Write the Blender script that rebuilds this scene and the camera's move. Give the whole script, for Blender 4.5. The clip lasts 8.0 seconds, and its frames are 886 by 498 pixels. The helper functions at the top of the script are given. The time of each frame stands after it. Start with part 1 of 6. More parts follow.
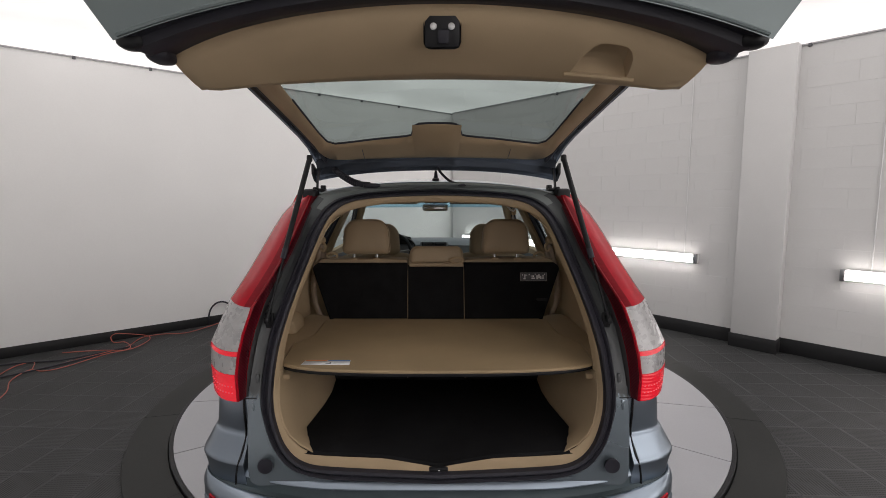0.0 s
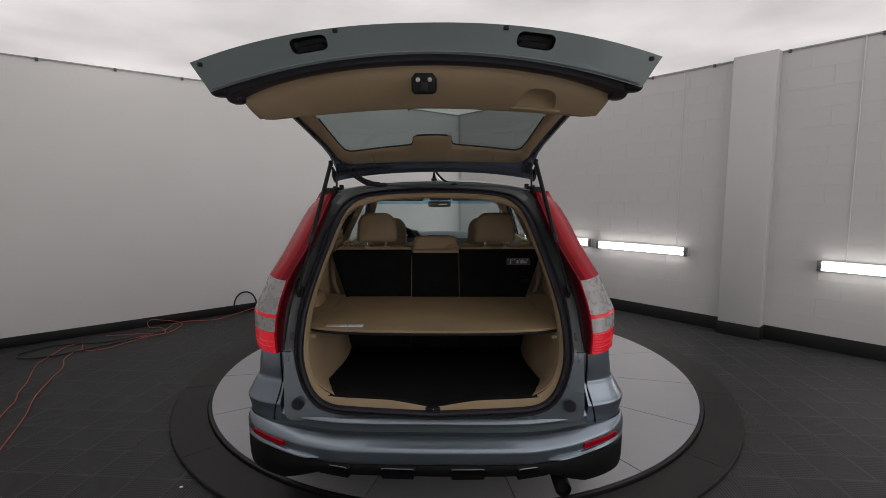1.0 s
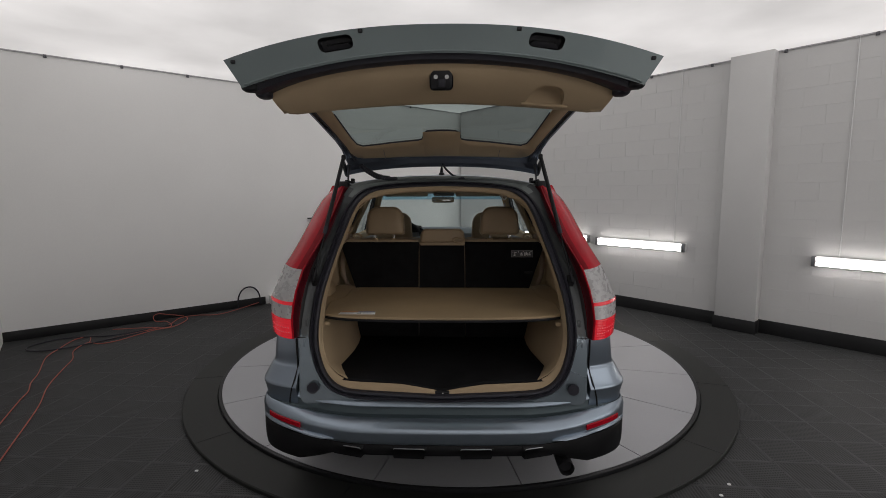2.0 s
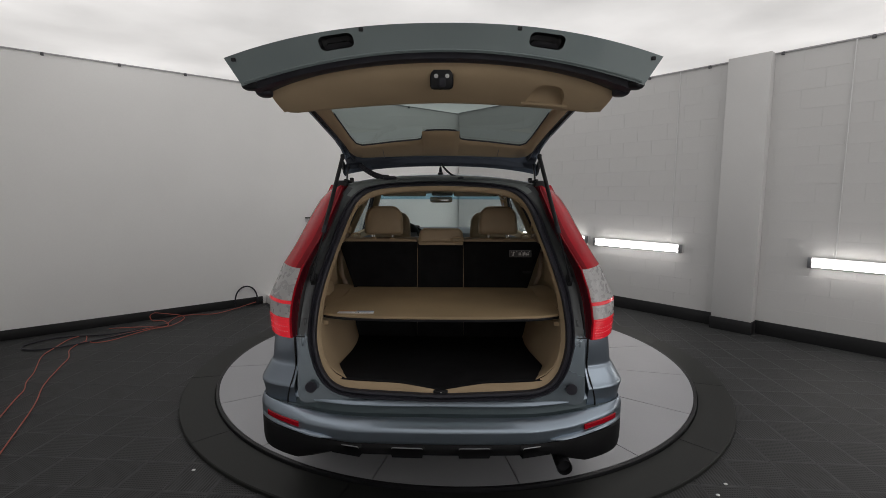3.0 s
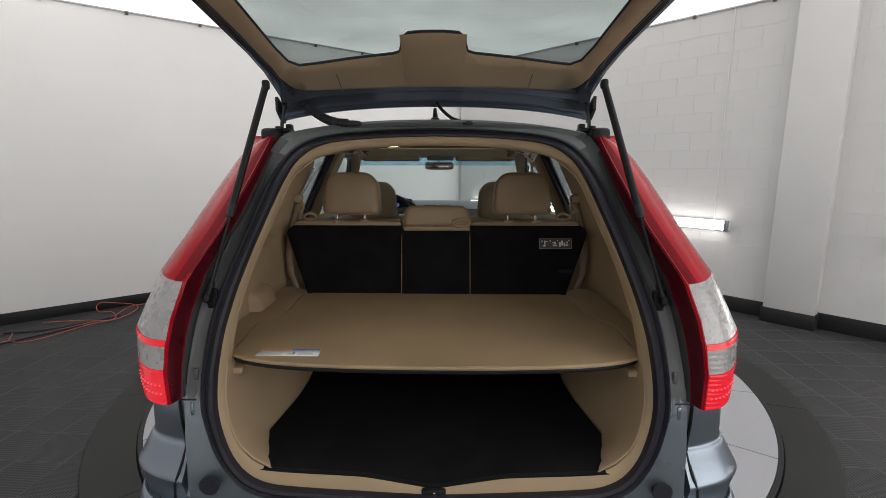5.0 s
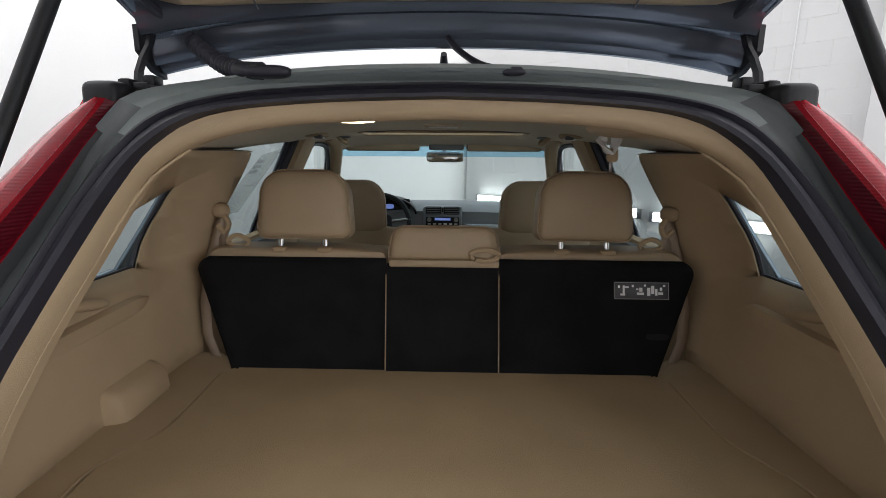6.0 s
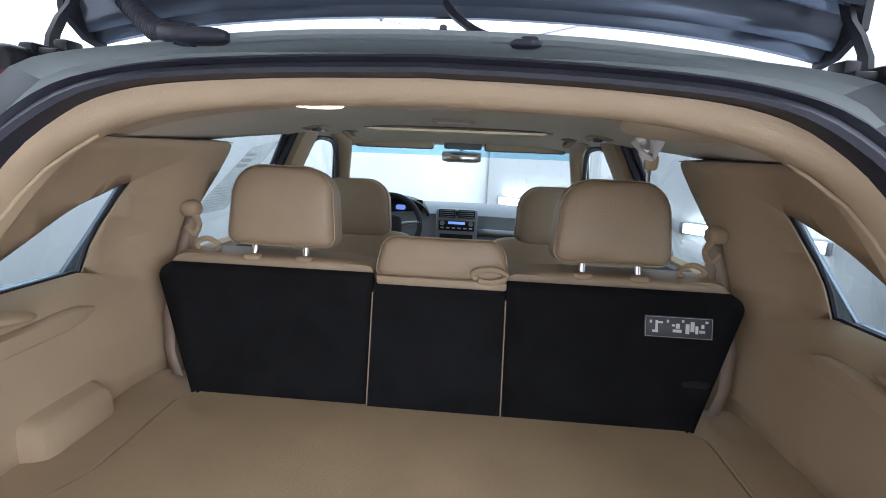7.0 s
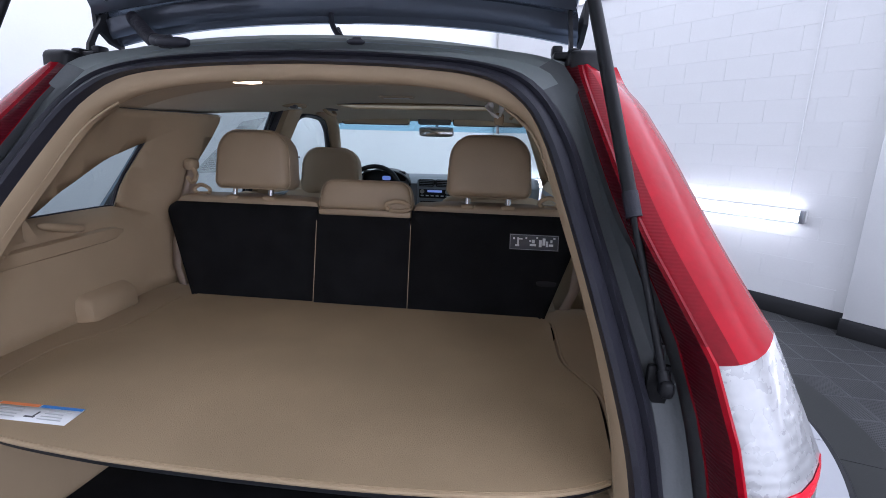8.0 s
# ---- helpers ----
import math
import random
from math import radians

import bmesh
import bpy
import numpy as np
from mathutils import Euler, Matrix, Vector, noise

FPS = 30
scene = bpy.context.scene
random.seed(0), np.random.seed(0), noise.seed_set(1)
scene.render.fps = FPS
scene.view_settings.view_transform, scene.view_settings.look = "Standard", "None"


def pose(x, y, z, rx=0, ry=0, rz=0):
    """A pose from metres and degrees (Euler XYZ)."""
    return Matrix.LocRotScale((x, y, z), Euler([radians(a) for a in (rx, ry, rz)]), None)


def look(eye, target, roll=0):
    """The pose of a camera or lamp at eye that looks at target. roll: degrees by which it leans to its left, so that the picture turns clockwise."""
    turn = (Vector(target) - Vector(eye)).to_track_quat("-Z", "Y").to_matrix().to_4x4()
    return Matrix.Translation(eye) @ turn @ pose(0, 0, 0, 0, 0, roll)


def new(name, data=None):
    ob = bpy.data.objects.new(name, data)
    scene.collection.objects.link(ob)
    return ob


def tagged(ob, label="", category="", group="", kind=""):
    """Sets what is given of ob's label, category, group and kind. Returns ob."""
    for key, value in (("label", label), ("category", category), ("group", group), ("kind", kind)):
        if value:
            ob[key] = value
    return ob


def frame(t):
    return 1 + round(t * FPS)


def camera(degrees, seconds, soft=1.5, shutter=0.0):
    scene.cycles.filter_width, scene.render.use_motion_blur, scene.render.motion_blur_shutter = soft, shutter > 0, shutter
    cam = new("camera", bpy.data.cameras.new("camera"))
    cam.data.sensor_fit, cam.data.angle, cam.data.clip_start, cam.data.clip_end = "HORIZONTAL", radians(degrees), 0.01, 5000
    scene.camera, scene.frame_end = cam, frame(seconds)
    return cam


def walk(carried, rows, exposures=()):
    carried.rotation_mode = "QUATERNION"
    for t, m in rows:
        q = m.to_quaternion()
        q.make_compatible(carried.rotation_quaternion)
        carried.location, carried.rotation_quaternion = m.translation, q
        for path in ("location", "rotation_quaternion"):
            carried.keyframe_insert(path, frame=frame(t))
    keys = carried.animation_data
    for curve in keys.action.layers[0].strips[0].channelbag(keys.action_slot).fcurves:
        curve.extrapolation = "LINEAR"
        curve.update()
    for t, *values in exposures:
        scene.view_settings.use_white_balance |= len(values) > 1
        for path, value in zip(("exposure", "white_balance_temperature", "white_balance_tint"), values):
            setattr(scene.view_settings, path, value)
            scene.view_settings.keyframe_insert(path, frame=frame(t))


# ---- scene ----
cam = camera(86.7, 8.0, soft=0.75)
PATH = [
    (0, (0.019, -1.572, 1.679), (0.019, 0.416, 1.461), -0.1),
    (0.5, (0.076, -1.849, 1.678), (0.038, 0.139, 1.462), -0.2),
    (1, (0.109, -2.026, 1.672), (0.054, -0.039, 1.446), -0.3),
    (1.5, (0.074, -2.122, 1.655), (0.022, -0.137, 1.423), -0.3),
    (3, (0.049, -2.131, 1.64), (0.015, -0.145, 1.41), 0.1),
    (3.5, (0.051, -2.115, 1.643), (0.021, -0.13, 1.4), -0.1),
    (4, (0.056, -1.95, 1.631), (0.02, 0.032, 1.367), -0.4),
    (4.2, (0.078, -1.8, 1.62), (0.033, 0.18, 1.342), -0.4),
    (5.3, (0.028, -0.873, 1.595), (-0.007, 1.091, 1.219), 0.1),
    (5.5, (0.015, -0.696, 1.599), (-0.026, 1.266, 1.212), -0.1),
    (6, (0.01, -0.323, 1.605), (-0.036, 1.638, 1.211), 0.4),
    (6.5, (0.005, -0.148, 1.618), (-0.066, 1.811, 1.218), 1.2),
    (7, (0.055, -0.127, 1.606), (-0.081, 1.828, 1.207), 2.4),
    (7.5, (0.154, -0.253, 1.607), (-0.083, 1.685, 1.176), 2.2),
    (8, (0.396, -0.499, 1.554), (0.154, 1.432, 1.094), 1.4),
]
EXPOSURES = [(0.0, 1.56, 6650, 14), (0.5, 1.15, 6650, 14), (1.0, 0.88, 6600, 14), (3.0, 1.0, 6550, 11), (4.0, 1.05, 6500, 11), (5.5, 2.08, 6550, 11), (6.0, 2.33, 6250, 11), (6.5, 3.0, 5700, 12), (7.0, 3.25, 5500, 13), (7.5, 2.95, 5350, 16), (8.0, 2.38, 5400, 18)]
walk(cam, [(t, look(eye, target, roll)) for t, eye, target, roll in PATH], EXPOSURES)

# ---- light ----
world = bpy.data.worlds.new("world")
scene.world = world
world.use_nodes = True
world.node_tree.nodes["Background"].inputs["Color"].default_value = (0.9, 0.93, 1.0, 1)
world.node_tree.nodes["Background"].inputs["Strength"].default_value = 0.05


# ---- materials ----
def material(name, colour, rough=0.5, metal=0.0, vary=0.12, scale=6.0, fine=180.0, bump=0.15, coat=0.0, spec=0.5, depth=0.002):
    """A surface with stains at one scale, grain at another, and fine relief."""
    m = bpy.data.materials.new(name)
    m.use_nodes = True
    nt = m.node_tree
    b = nt.nodes["Principled BSDF"]
    b.inputs["Metallic"].default_value = metal
    b.inputs["Coat Weight"].default_value = coat
    b.inputs["Coat Roughness"].default_value = 0.05
    b.inputs["Specular IOR Level"].default_value = spec
    co = nt.nodes.new("ShaderNodeTexCoord")
    n1, n2 = nt.nodes.new("ShaderNodeTexNoise"), nt.nodes.new("ShaderNodeTexNoise")
    n1.inputs["Scale"].default_value, n2.inputs["Scale"].default_value = scale, fine
    n1.inputs["Detail"].default_value, n2.inputs["Detail"].default_value = 4, 3
    for n in (n1, n2):
        nt.links.new(co.outputs["Object"], n.inputs["Vector"])
    mix = nt.nodes.new("ShaderNodeMath")
    mix.operation = "MULTIPLY_ADD"
    mix.inputs[1].default_value = 0.65
    nt.links.new(n1.outputs["Fac"], mix.inputs[0])
    sm = nt.nodes.new("ShaderNodeMath")
    sm.operation = "MULTIPLY"
    sm.inputs[1].default_value = 0.35
    nt.links.new(n2.outputs["Fac"], sm.inputs[0])
    nt.links.new(sm.outputs[0], mix.inputs[2])
    ramp = nt.nodes.new("ShaderNodeValToRGB")
    ramp.color_ramp.elements[0].position, ramp.color_ramp.elements[1].position = 0.3, 0.7
    ramp.color_ramp.elements[0].color = (*[c * (1 - vary) for c in colour], 1)
    ramp.color_ramp.elements[1].color = (*[min(1, c * (1 + vary)) for c in colour], 1)
    nt.links.new(mix.outputs[0], ramp.inputs[0])
    nt.links.new(ramp.outputs[0], b.inputs["Base Color"])
    rr = nt.nodes.new("ShaderNodeMapRange")
    rr.inputs["To Min"].default_value, rr.inputs["To Max"].default_value = max(0.02, rough - 0.07), min(1, rough + 0.07)
    nt.links.new(n1.outputs["Fac"], rr.inputs["Value"])
    nt.links.new(rr.outputs[0], b.inputs["Roughness"])
    if bump:
        bp = nt.nodes.new("ShaderNodeBump")
        bp.inputs["Strength"].default_value, bp.inputs["Distance"].default_value = bump, depth
        nt.links.new(n2.outputs["Fac"], bp.inputs["Height"])
        nt.links.new(bp.outputs[0], b.inputs["Normal"])
    return m


def glowing(name, colour, strength, mottled=0.0, pale=0.8):
    m = bpy.data.materials.new(name)
    m.use_nodes = True
    nt = m.node_tree
    b = nt.nodes["Principled BSDF"]
    b.inputs["Base Color"].default_value = (pale, pale, pale, 1)
    b.inputs["Roughness"].default_value = 0.6
    b.inputs["Emission Color"].default_value = (*colour, 1)
    b.inputs["Emission Strength"].default_value = strength
    if mottled:
        co, n = nt.nodes.new("ShaderNodeTexCoord"), nt.nodes.new("ShaderNodeTexNoise")
        n.inputs["Scale"].default_value, n.inputs["Detail"].default_value = 0.9, 5
        r = nt.nodes.new("ShaderNodeMapRange")
        r.inputs["From Min"].default_value, r.inputs["From Max"].default_value = 0.3, 0.7
        r.inputs["To Min"].default_value, r.inputs["To Max"].default_value = strength * (1 - mottled), strength * (1 + mottled)
        nt.links.new(co.outputs["Object"], n.inputs["Vector"])
        nt.links.new(n.outputs["Fac"], r.inputs["Value"])
        nt.links.new(r.outputs[0], b.inputs["Emission Strength"])
    return m


def glass(name, colour, rough=0.0, ior=1.45, weight=1.0):
    """Thin sheet glass: it lets light straight through and mirrors at a slant."""
    m = bpy.data.materials.new(name)
    m.use_nodes = True
    nt = m.node_tree
    nt.nodes.remove(nt.nodes["Principled BSDF"])
    tr, gl = nt.nodes.new("ShaderNodeBsdfTransparent"), nt.nodes.new("ShaderNodeBsdfGlossy")
    lw, mx = nt.nodes.new("ShaderNodeLayerWeight"), nt.nodes.new("ShaderNodeMixShader")
    tr.inputs[0].default_value = (*colour, 1)
    gl.inputs["Roughness"].default_value = rough
    pw, ad = nt.nodes.new("ShaderNodeMath"), nt.nodes.new("ShaderNodeMath")
    pw.operation, pw.inputs[1].default_value = "POWER", 4.0
    ad.operation, ad.inputs[1].default_value, ad.inputs[2].default_value = "MULTIPLY_ADD", 0.6, 0.05 * weight
    lw.inputs["Blend"].default_value = 0.5
    nt.links.new(lw.outputs["Facing"], pw.inputs[0])
    nt.links.new(pw.outputs[0], ad.inputs[0])
    nt.links.new(ad.outputs[0], mx.inputs[0])
    nt.links.new(tr.outputs[0], mx.inputs[1])
    nt.links.new(gl.outputs[0], mx.inputs[2])
    nt.links.new(mx.outputs[0], nt.nodes["Material Output"].inputs["Surface"])
    return m


PAINT = material("sage_blue_metallic_paint", (0.29, 0.345, 0.41), 0.31, 0.85, 0.04, 3, 900, 0.0, coat=0.45)
# GATE_PAINT and GATE_METAL: tailgate edges, darker than the body paint
GATE_PAINT = material("sage_blue_paint_darker", (0.145, 0.178, 0.182), 0.42, 0.45, 0.06, 3, 900, 0.04, coat=0.35)
SILL_PAINT = material("sage_blue_satin_paint", (0.27, 0.325, 0.37), 0.26, 0.7, 0.04, 3, 900, 0.02, coat=0.6)
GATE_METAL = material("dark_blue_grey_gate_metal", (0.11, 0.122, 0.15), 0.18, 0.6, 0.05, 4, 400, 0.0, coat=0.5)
# body paint darkened for the recess's shade and the dark floor it mirrors
RECESS_SHADE = material("body_paint_shaded_in_recess", (0.06, 0.082, 0.092), 0.35, 0.4, 0.1, 5, 300, 0.03)
# one channel paint in two tones: shaded at the sides, lit at the roof
GUTTER = material("shaded_paint_in_gutter", (0.105, 0.112, 0.116), 0.5, 0.1, 0.12, 5, 300, 0.08)
CHANNEL = material("lit_paint_in_roof_channel", (0.22, 0.24, 0.238), 0.42, 0.1, 0.06, 5, 300, 0.05)
BLACK = material("black_plastic", (0.014, 0.014, 0.016), 0.45, 0, 0.2, 10, 400, 0.15, spec=0.25)
VALANCE = material("black_valance_plastic", (0.008, 0.008, 0.009), 0.5, 0, 0.2, 10, 400, 0.2, spec=0.2)
RUBBER = material("black_rubber", (0.025, 0.0245, 0.033), 0.48, 0, 0.2, 12, 500, 0.2, spec=0.3)
CARPET = material("black_carpet", (0.012, 0.012, 0.013), 0.95, 0, 0.35, 14, 700, 0.8, spec=0.1)
BEIGE = material("beige_plastic", (0.405, 0.302, 0.191), 0.68, 0, 0.09, 5, 900, 0.3, spec=0.3)
LEATHER = material("beige_leather", (0.37, 0.277, 0.178), 0.5, 0, 0.08, 7, 450, 0.4)
COVER = material("beige_vinyl", (0.392, 0.286, 0.168), 0.6, 0, 0.13, 5, 600, 0.5)
ROOFCLOTH = material("pale_headliner_cloth", (0.66, 0.60, 0.50), 0.9, 0, 0.05, 4, 700, 0.4, spec=0.2)
LINER = material("beige_headliner_cloth", (0.58, 0.48, 0.355), 0.9, 0, 0.05, 4, 700, 0.4, spec=0.2)
BELT = material("beige_webbing", (0.36, 0.285, 0.225), 0.75, 0, 0.1, 30, 900, 0.4)
CHROME = material("chrome", (0.75, 0.75, 0.75), 0.14, 1.0, 0.04, 10, 300, 0.0)
DASH = material("grey_dashboard_plastic", (0.20, 0.212, 0.23), 0.6, 0, 0.08, 5, 600, 0.3)
RED = material("red_lamp_lens", (0.38, 0.004, 0.014), 0.14, 0, 0.15, 9, 90, 0.06, coat=0.0, spec=0.16)
DEEPRED = material("deep_red_lamp_lens", (0.20, 0.004, 0.010), 0.18, 0, 0.15, 30, 160, 0.2, coat=0.0, spec=0.13)


def ribbed(m, scale, strength):
    """Fine level ribs moulded into a lens."""
    nt = m.node_tree
    wave, bump, at = nt.nodes.new("ShaderNodeTexWave"), nt.nodes.new("ShaderNodeBump"), nt.nodes.new("ShaderNodeTexCoord")
    wave.bands_direction = "Z"
    wave.inputs["Scale"].default_value = scale
    bump.inputs["Strength"].default_value, bump.inputs["Distance"].default_value = strength, 0.001
    nt.links.new(at.outputs["Object"], wave.inputs["Vector"])
    nt.links.new(wave.outputs["Fac"], bump.inputs["Height"])
    nt.links.new(bump.outputs[0], nt.nodes["Principled BSDF"].inputs["Normal"])


ribbed(DEEPRED, 70, 0.2)
DARKRED = material("dark_red_lamp_side", (0.075, 0.003, 0.008), 0.3, 0, 0.25, 10, 150, 0.2, coat=0.2, spec=0.3)
ribbed(DARKRED, 60, 0.5)
FLANK = material("dark_grey_flank_plastic", (0.055, 0.057, 0.06), 0.5, 0, 0.1, 8, 400, 0.1)
BRAKE = material("glowing_red_lamp_lens", (0.42, 0.005, 0.014), 0.14, 0, 0.15, 12, 160, 0.3, coat=0.4)
# the lower red lenses and their dividers get a weak glow
BRAKE.node_tree.nodes["Principled BSDF"].inputs["Emission Color"].default_value = (1.0, 0.015, 0.035, 1)
BRAKE.node_tree.nodes["Principled BSDF"].inputs["Emission Strength"].default_value = 0.15
CLEAR = material("clear_lamp_lens", (0.40, 0.395, 0.40), 0.28, 0.3, 0.12, 40, 140, 0.3, coat=0.25, spec=0.3)
LED = glowing("glowing_red_diode", (1.0, 0.04, 0.07), 0.3, 0.0, 0.12)
ribbed(BRAKE, 26, 0.5)
ribbed(CLEAR, 22, 0.2)
WALL = material("white_wall_paint", (0.85, 0.845, 0.835), 0.6, 0, 0.025, 1.3, 60, 0.12)
BLOCKS = material("white_painted_block", (0.60, 0.595, 0.59), 0.5, 0, 0.03, 2.5, 80, 0.3)
SKIRT = material("black_rubber_skirting", (0.012, 0.012, 0.013), 0.5, 0, 0.2, 3, 150, 0.2)
TILE = material("charcoal_floor_tile", (0.05, 0.051, 0.053), 0.6, 0, 0.35, 2.2, 260, 0.4, spec=0.25)
RING = material("dark_ring_steel", (0.02, 0.021, 0.02), 0.55, 0, 0.25, 2.5, 200, 0.2, spec=0.25)
DISC = material("light_grey_turntable", (0.37, 0.372, 0.392), 0.45, 0, 0.06, 1.5, 120, 0.15)
RIB = material("pale_tile_rib", (0.058, 0.059, 0.061), 0.5, 0, 0.3, 5, 200, 0.2, spec=0.3)
METAL = material("bare_grey_metal", (0.35, 0.35, 0.36), 0.35, 0.9, 0.15, 10, 200, 0.1)
ORANGE = material("orange_cord_sheath", (0.42, 0.10, 0.07), 0.5, 0, 0.15, 8, 200, 0.1)
WHITE = material("white_plastic", (0.72, 0.72, 0.72), 0.45, 0, 0.04, 6, 200, 0.1)
PAPER = material("white_paper", (0.8, 0.8, 0.8), 0.7, 0, 0.03, 10, 400, 0.1)
BLUE = material("blue_print", (0.05, 0.22, 0.62), 0.6, 0, 0.05, 10, 400, 0.1)
ORANGEPRINT = material("orange_print", (0.8, 0.25, 0.08), 0.6, 0, 0.05, 10, 400, 0.1)
INK = material("grey_print", (0.10, 0.10, 0.11), 0.6, 0, 0.05, 10, 400, 0.1)
PALEINK = material("pale_print", (0.55, 0.55, 0.56), 0.6, 0, 0.05, 10, 400, 0.1)
CEIL = glowing("translucent_white_ceiling", (1.0, 0.985, 0.965), 0.305, 0.2, 0.48)
# glow of the two added windows that fill the car with light
BACKFILL = glowing("back_fill_pane", (1.0, 0.985, 0.96), 0.5)
SIDEFILL = glowing("side_fill_pane", (1.0, 0.985, 0.96), 3.3)
TUBE = glowing("lit_tube", (1.0, 0.97, 0.93), 4.4)
DOME = glowing("lit_dome_lens", (1.0, 0.70, 0.42), 3.0)
SCREEN = glowing("blue_display", (0.12, 0.25, 0.95), 0.07)
PANE = glass("tinted_glass", (0.40, 0.46, 0.465))
SHIELD = glass("clear_windscreen", (0.66, 0.755, 0.755))
SHADE = glass("blue_tinted_glass", (0.45, 0.72, 0.88))
STICKER = glass("faint_print", (0.74, 0.75, 0.76), 0.6)
GATEGLASS = glass("tinted_tailgate_glass", (0.32, 0.37, 0.36), 0.0, 1.5)


def perforate(m, pitch=0.0183):
    """Rows of narrow slots in a floor tile."""
    nt = m.node_tree
    b = nt.nodes["Principled BSDF"]
    co, sep = nt.nodes.new("ShaderNodeTexCoord"), nt.nodes.new("ShaderNodeSeparateXYZ")
    nt.links.new(co.outputs["Object"], sep.inputs[0])
    waves = []
    for axis in ("X", "Y"):
        k, w = nt.nodes.new("ShaderNodeMath"), nt.nodes.new("ShaderNodeMath")
        k.operation, k.inputs[1].default_value = "MULTIPLY", 2 * math.pi / (pitch if axis == "X" else pitch / 2)
        w.operation = "SINE"
        nt.links.new(sep.outputs[axis], k.inputs[0])
        nt.links.new(k.outputs[0], w.inputs[0])
        waves.append(w)
    mn = nt.nodes.new("ShaderNodeMath")
    mn.operation = "MINIMUM"
    nt.links.new(waves[0].outputs[0], mn.inputs[0])
    nt.links.new(waves[1].outputs[0], mn.inputs[1])
    hole = nt.nodes.new("ShaderNodeMapRange")
    hole.inputs["From Min"].default_value, hole.inputs["From Max"].default_value = -0.45, 0.1
    nt.links.new(mn.outputs[0], hole.inputs["Value"])
    old = b.inputs["Base Color"].links[0].from_socket
    mix = nt.nodes.new("ShaderNodeMix")
    mix.data_type = "RGBA"
    mix.inputs[7].default_value = (0.006, 0.006, 0.006, 1)
    nt.links.new(hole.outputs[0], mix.inputs[0])
    nt.links.new(old, mix.inputs[6])
    nt.links.new(mix.outputs[2], b.inputs["Base Color"])


perforate(TILE)


# ---- mesh tools ----
def part(name, bm, mat, parent=None, label="", smooth=True, bevel=0.0, solid=0.0, offset=1.0):
    """Links a bmesh as one mesh object under a thing or a part."""
    bmesh.ops.recalc_face_normals(bm, faces=bm.faces) if not solid else None
    me = bpy.data.meshes.new(name)
    bm.to_mesh(me)
    bm.free()
    for p in me.polygons:
        p.use_smooth = smooth
    me.materials.append(mat)
    ob = new(name, me)
    if smooth:
        try:
            me.set_sharp_from_angle(angle=radians(38))
        except AttributeError:
            pass
    if solid:
        md = ob.modifiers.new("thickness", "SOLIDIFY")
        md.thickness, md.offset = solid, offset
    if bevel:
        md = ob.modifiers.new("edge", "BEVEL")
        md.width, md.segments, md.limit_method, md.angle_limit = bevel, 2, "ANGLE", radians(40)
    if parent:
        ob.parent = parent
        ob.matrix_parent_inverse = parent.matrix_world.inverted()
    if label:
        ob["label"] = label
    return ob


def thing(name, label, category, at=(0, 0, 0), group="", kind=""):
    ob = new(name)
    ob.empty_display_size = 0.1
    ob.matrix_world = Matrix.Translation(at)
    return tagged(ob, label, category, group, kind)


def spline(pts, n=6, closed=False):
    """A smooth line through points of any dimension."""
    p = [np.array(q, float) for q in pts]
    out = []
    k = len(p)
    for i in range(k if closed else k - 1):
        a, b, c, d = (p[(i + j) % k] if closed else p[min(max(i + j, 0), k - 1)] for j in (-1, 0, 1, 2))
        for s in range(n):
            t = s / n
            out.append(0.5 * (2 * b + (c - a) * t + (2 * a - 5 * b + 4 * c - d) * t * t + (3 * b - a - 3 * c + d) * t ** 3))
    if not closed:
        out.append(p[-1])
    return [tuple(float(v) for v in q) for q in out]


def sheet(outer, holes=(), cell=0.08, place=None):
    """A flat outline with holes, cut into cells and then laid on the surface place(u, v)."""
    bm = bmesh.new()
    for loop in (outer, *holes):
        vs = [bm.verts.new((u, v, 0)) for u, v in loop]
        for i in range(len(vs)):
            bm.edges.new((vs[i - 1], vs[i]))
    bmesh.ops.triangle_fill(bm, use_beauty=True, use_dissolve=False, edges=bm.edges[:])
    us, vs = [p[0] for p in outer], [p[1] for p in outer]
    if cell:
        for lo, hi, nrm in ((min(us), max(us), (1, 0, 0)), (min(vs), max(vs), (0, 1, 0))):
            for i in range(1, int((hi - lo) / cell) + 1):
                c = lo + i * cell
                if c < hi - 1e-4:
                    bmesh.ops.bisect_plane(bm, geom=bm.verts[:] + bm.edges[:] + bm.faces[:], plane_co=Vector(nrm) * c, plane_no=nrm, dist=1e-5)
    if place:
        for v in bm.verts:
            v.co = place(v.co.x, v.co.y)
    return bm


def loft(rings, closed=True, caps=False):
    """Skin over rings of equal length."""
    bm = bmesh.new()
    rows = [[bm.verts.new(p) for p in r] for r in rings]
    k = len(rings[0])
    for a, b in zip(rows, rows[1:]):
        for i in range(k if closed else k - 1):
            j = (i + 1) % k
            bm.faces.new((a[i], a[j], b[j], b[i]))
    if caps:
        bm.faces.new(rows[0][::-1])
        bm.faces.new(rows[-1])
    return bm


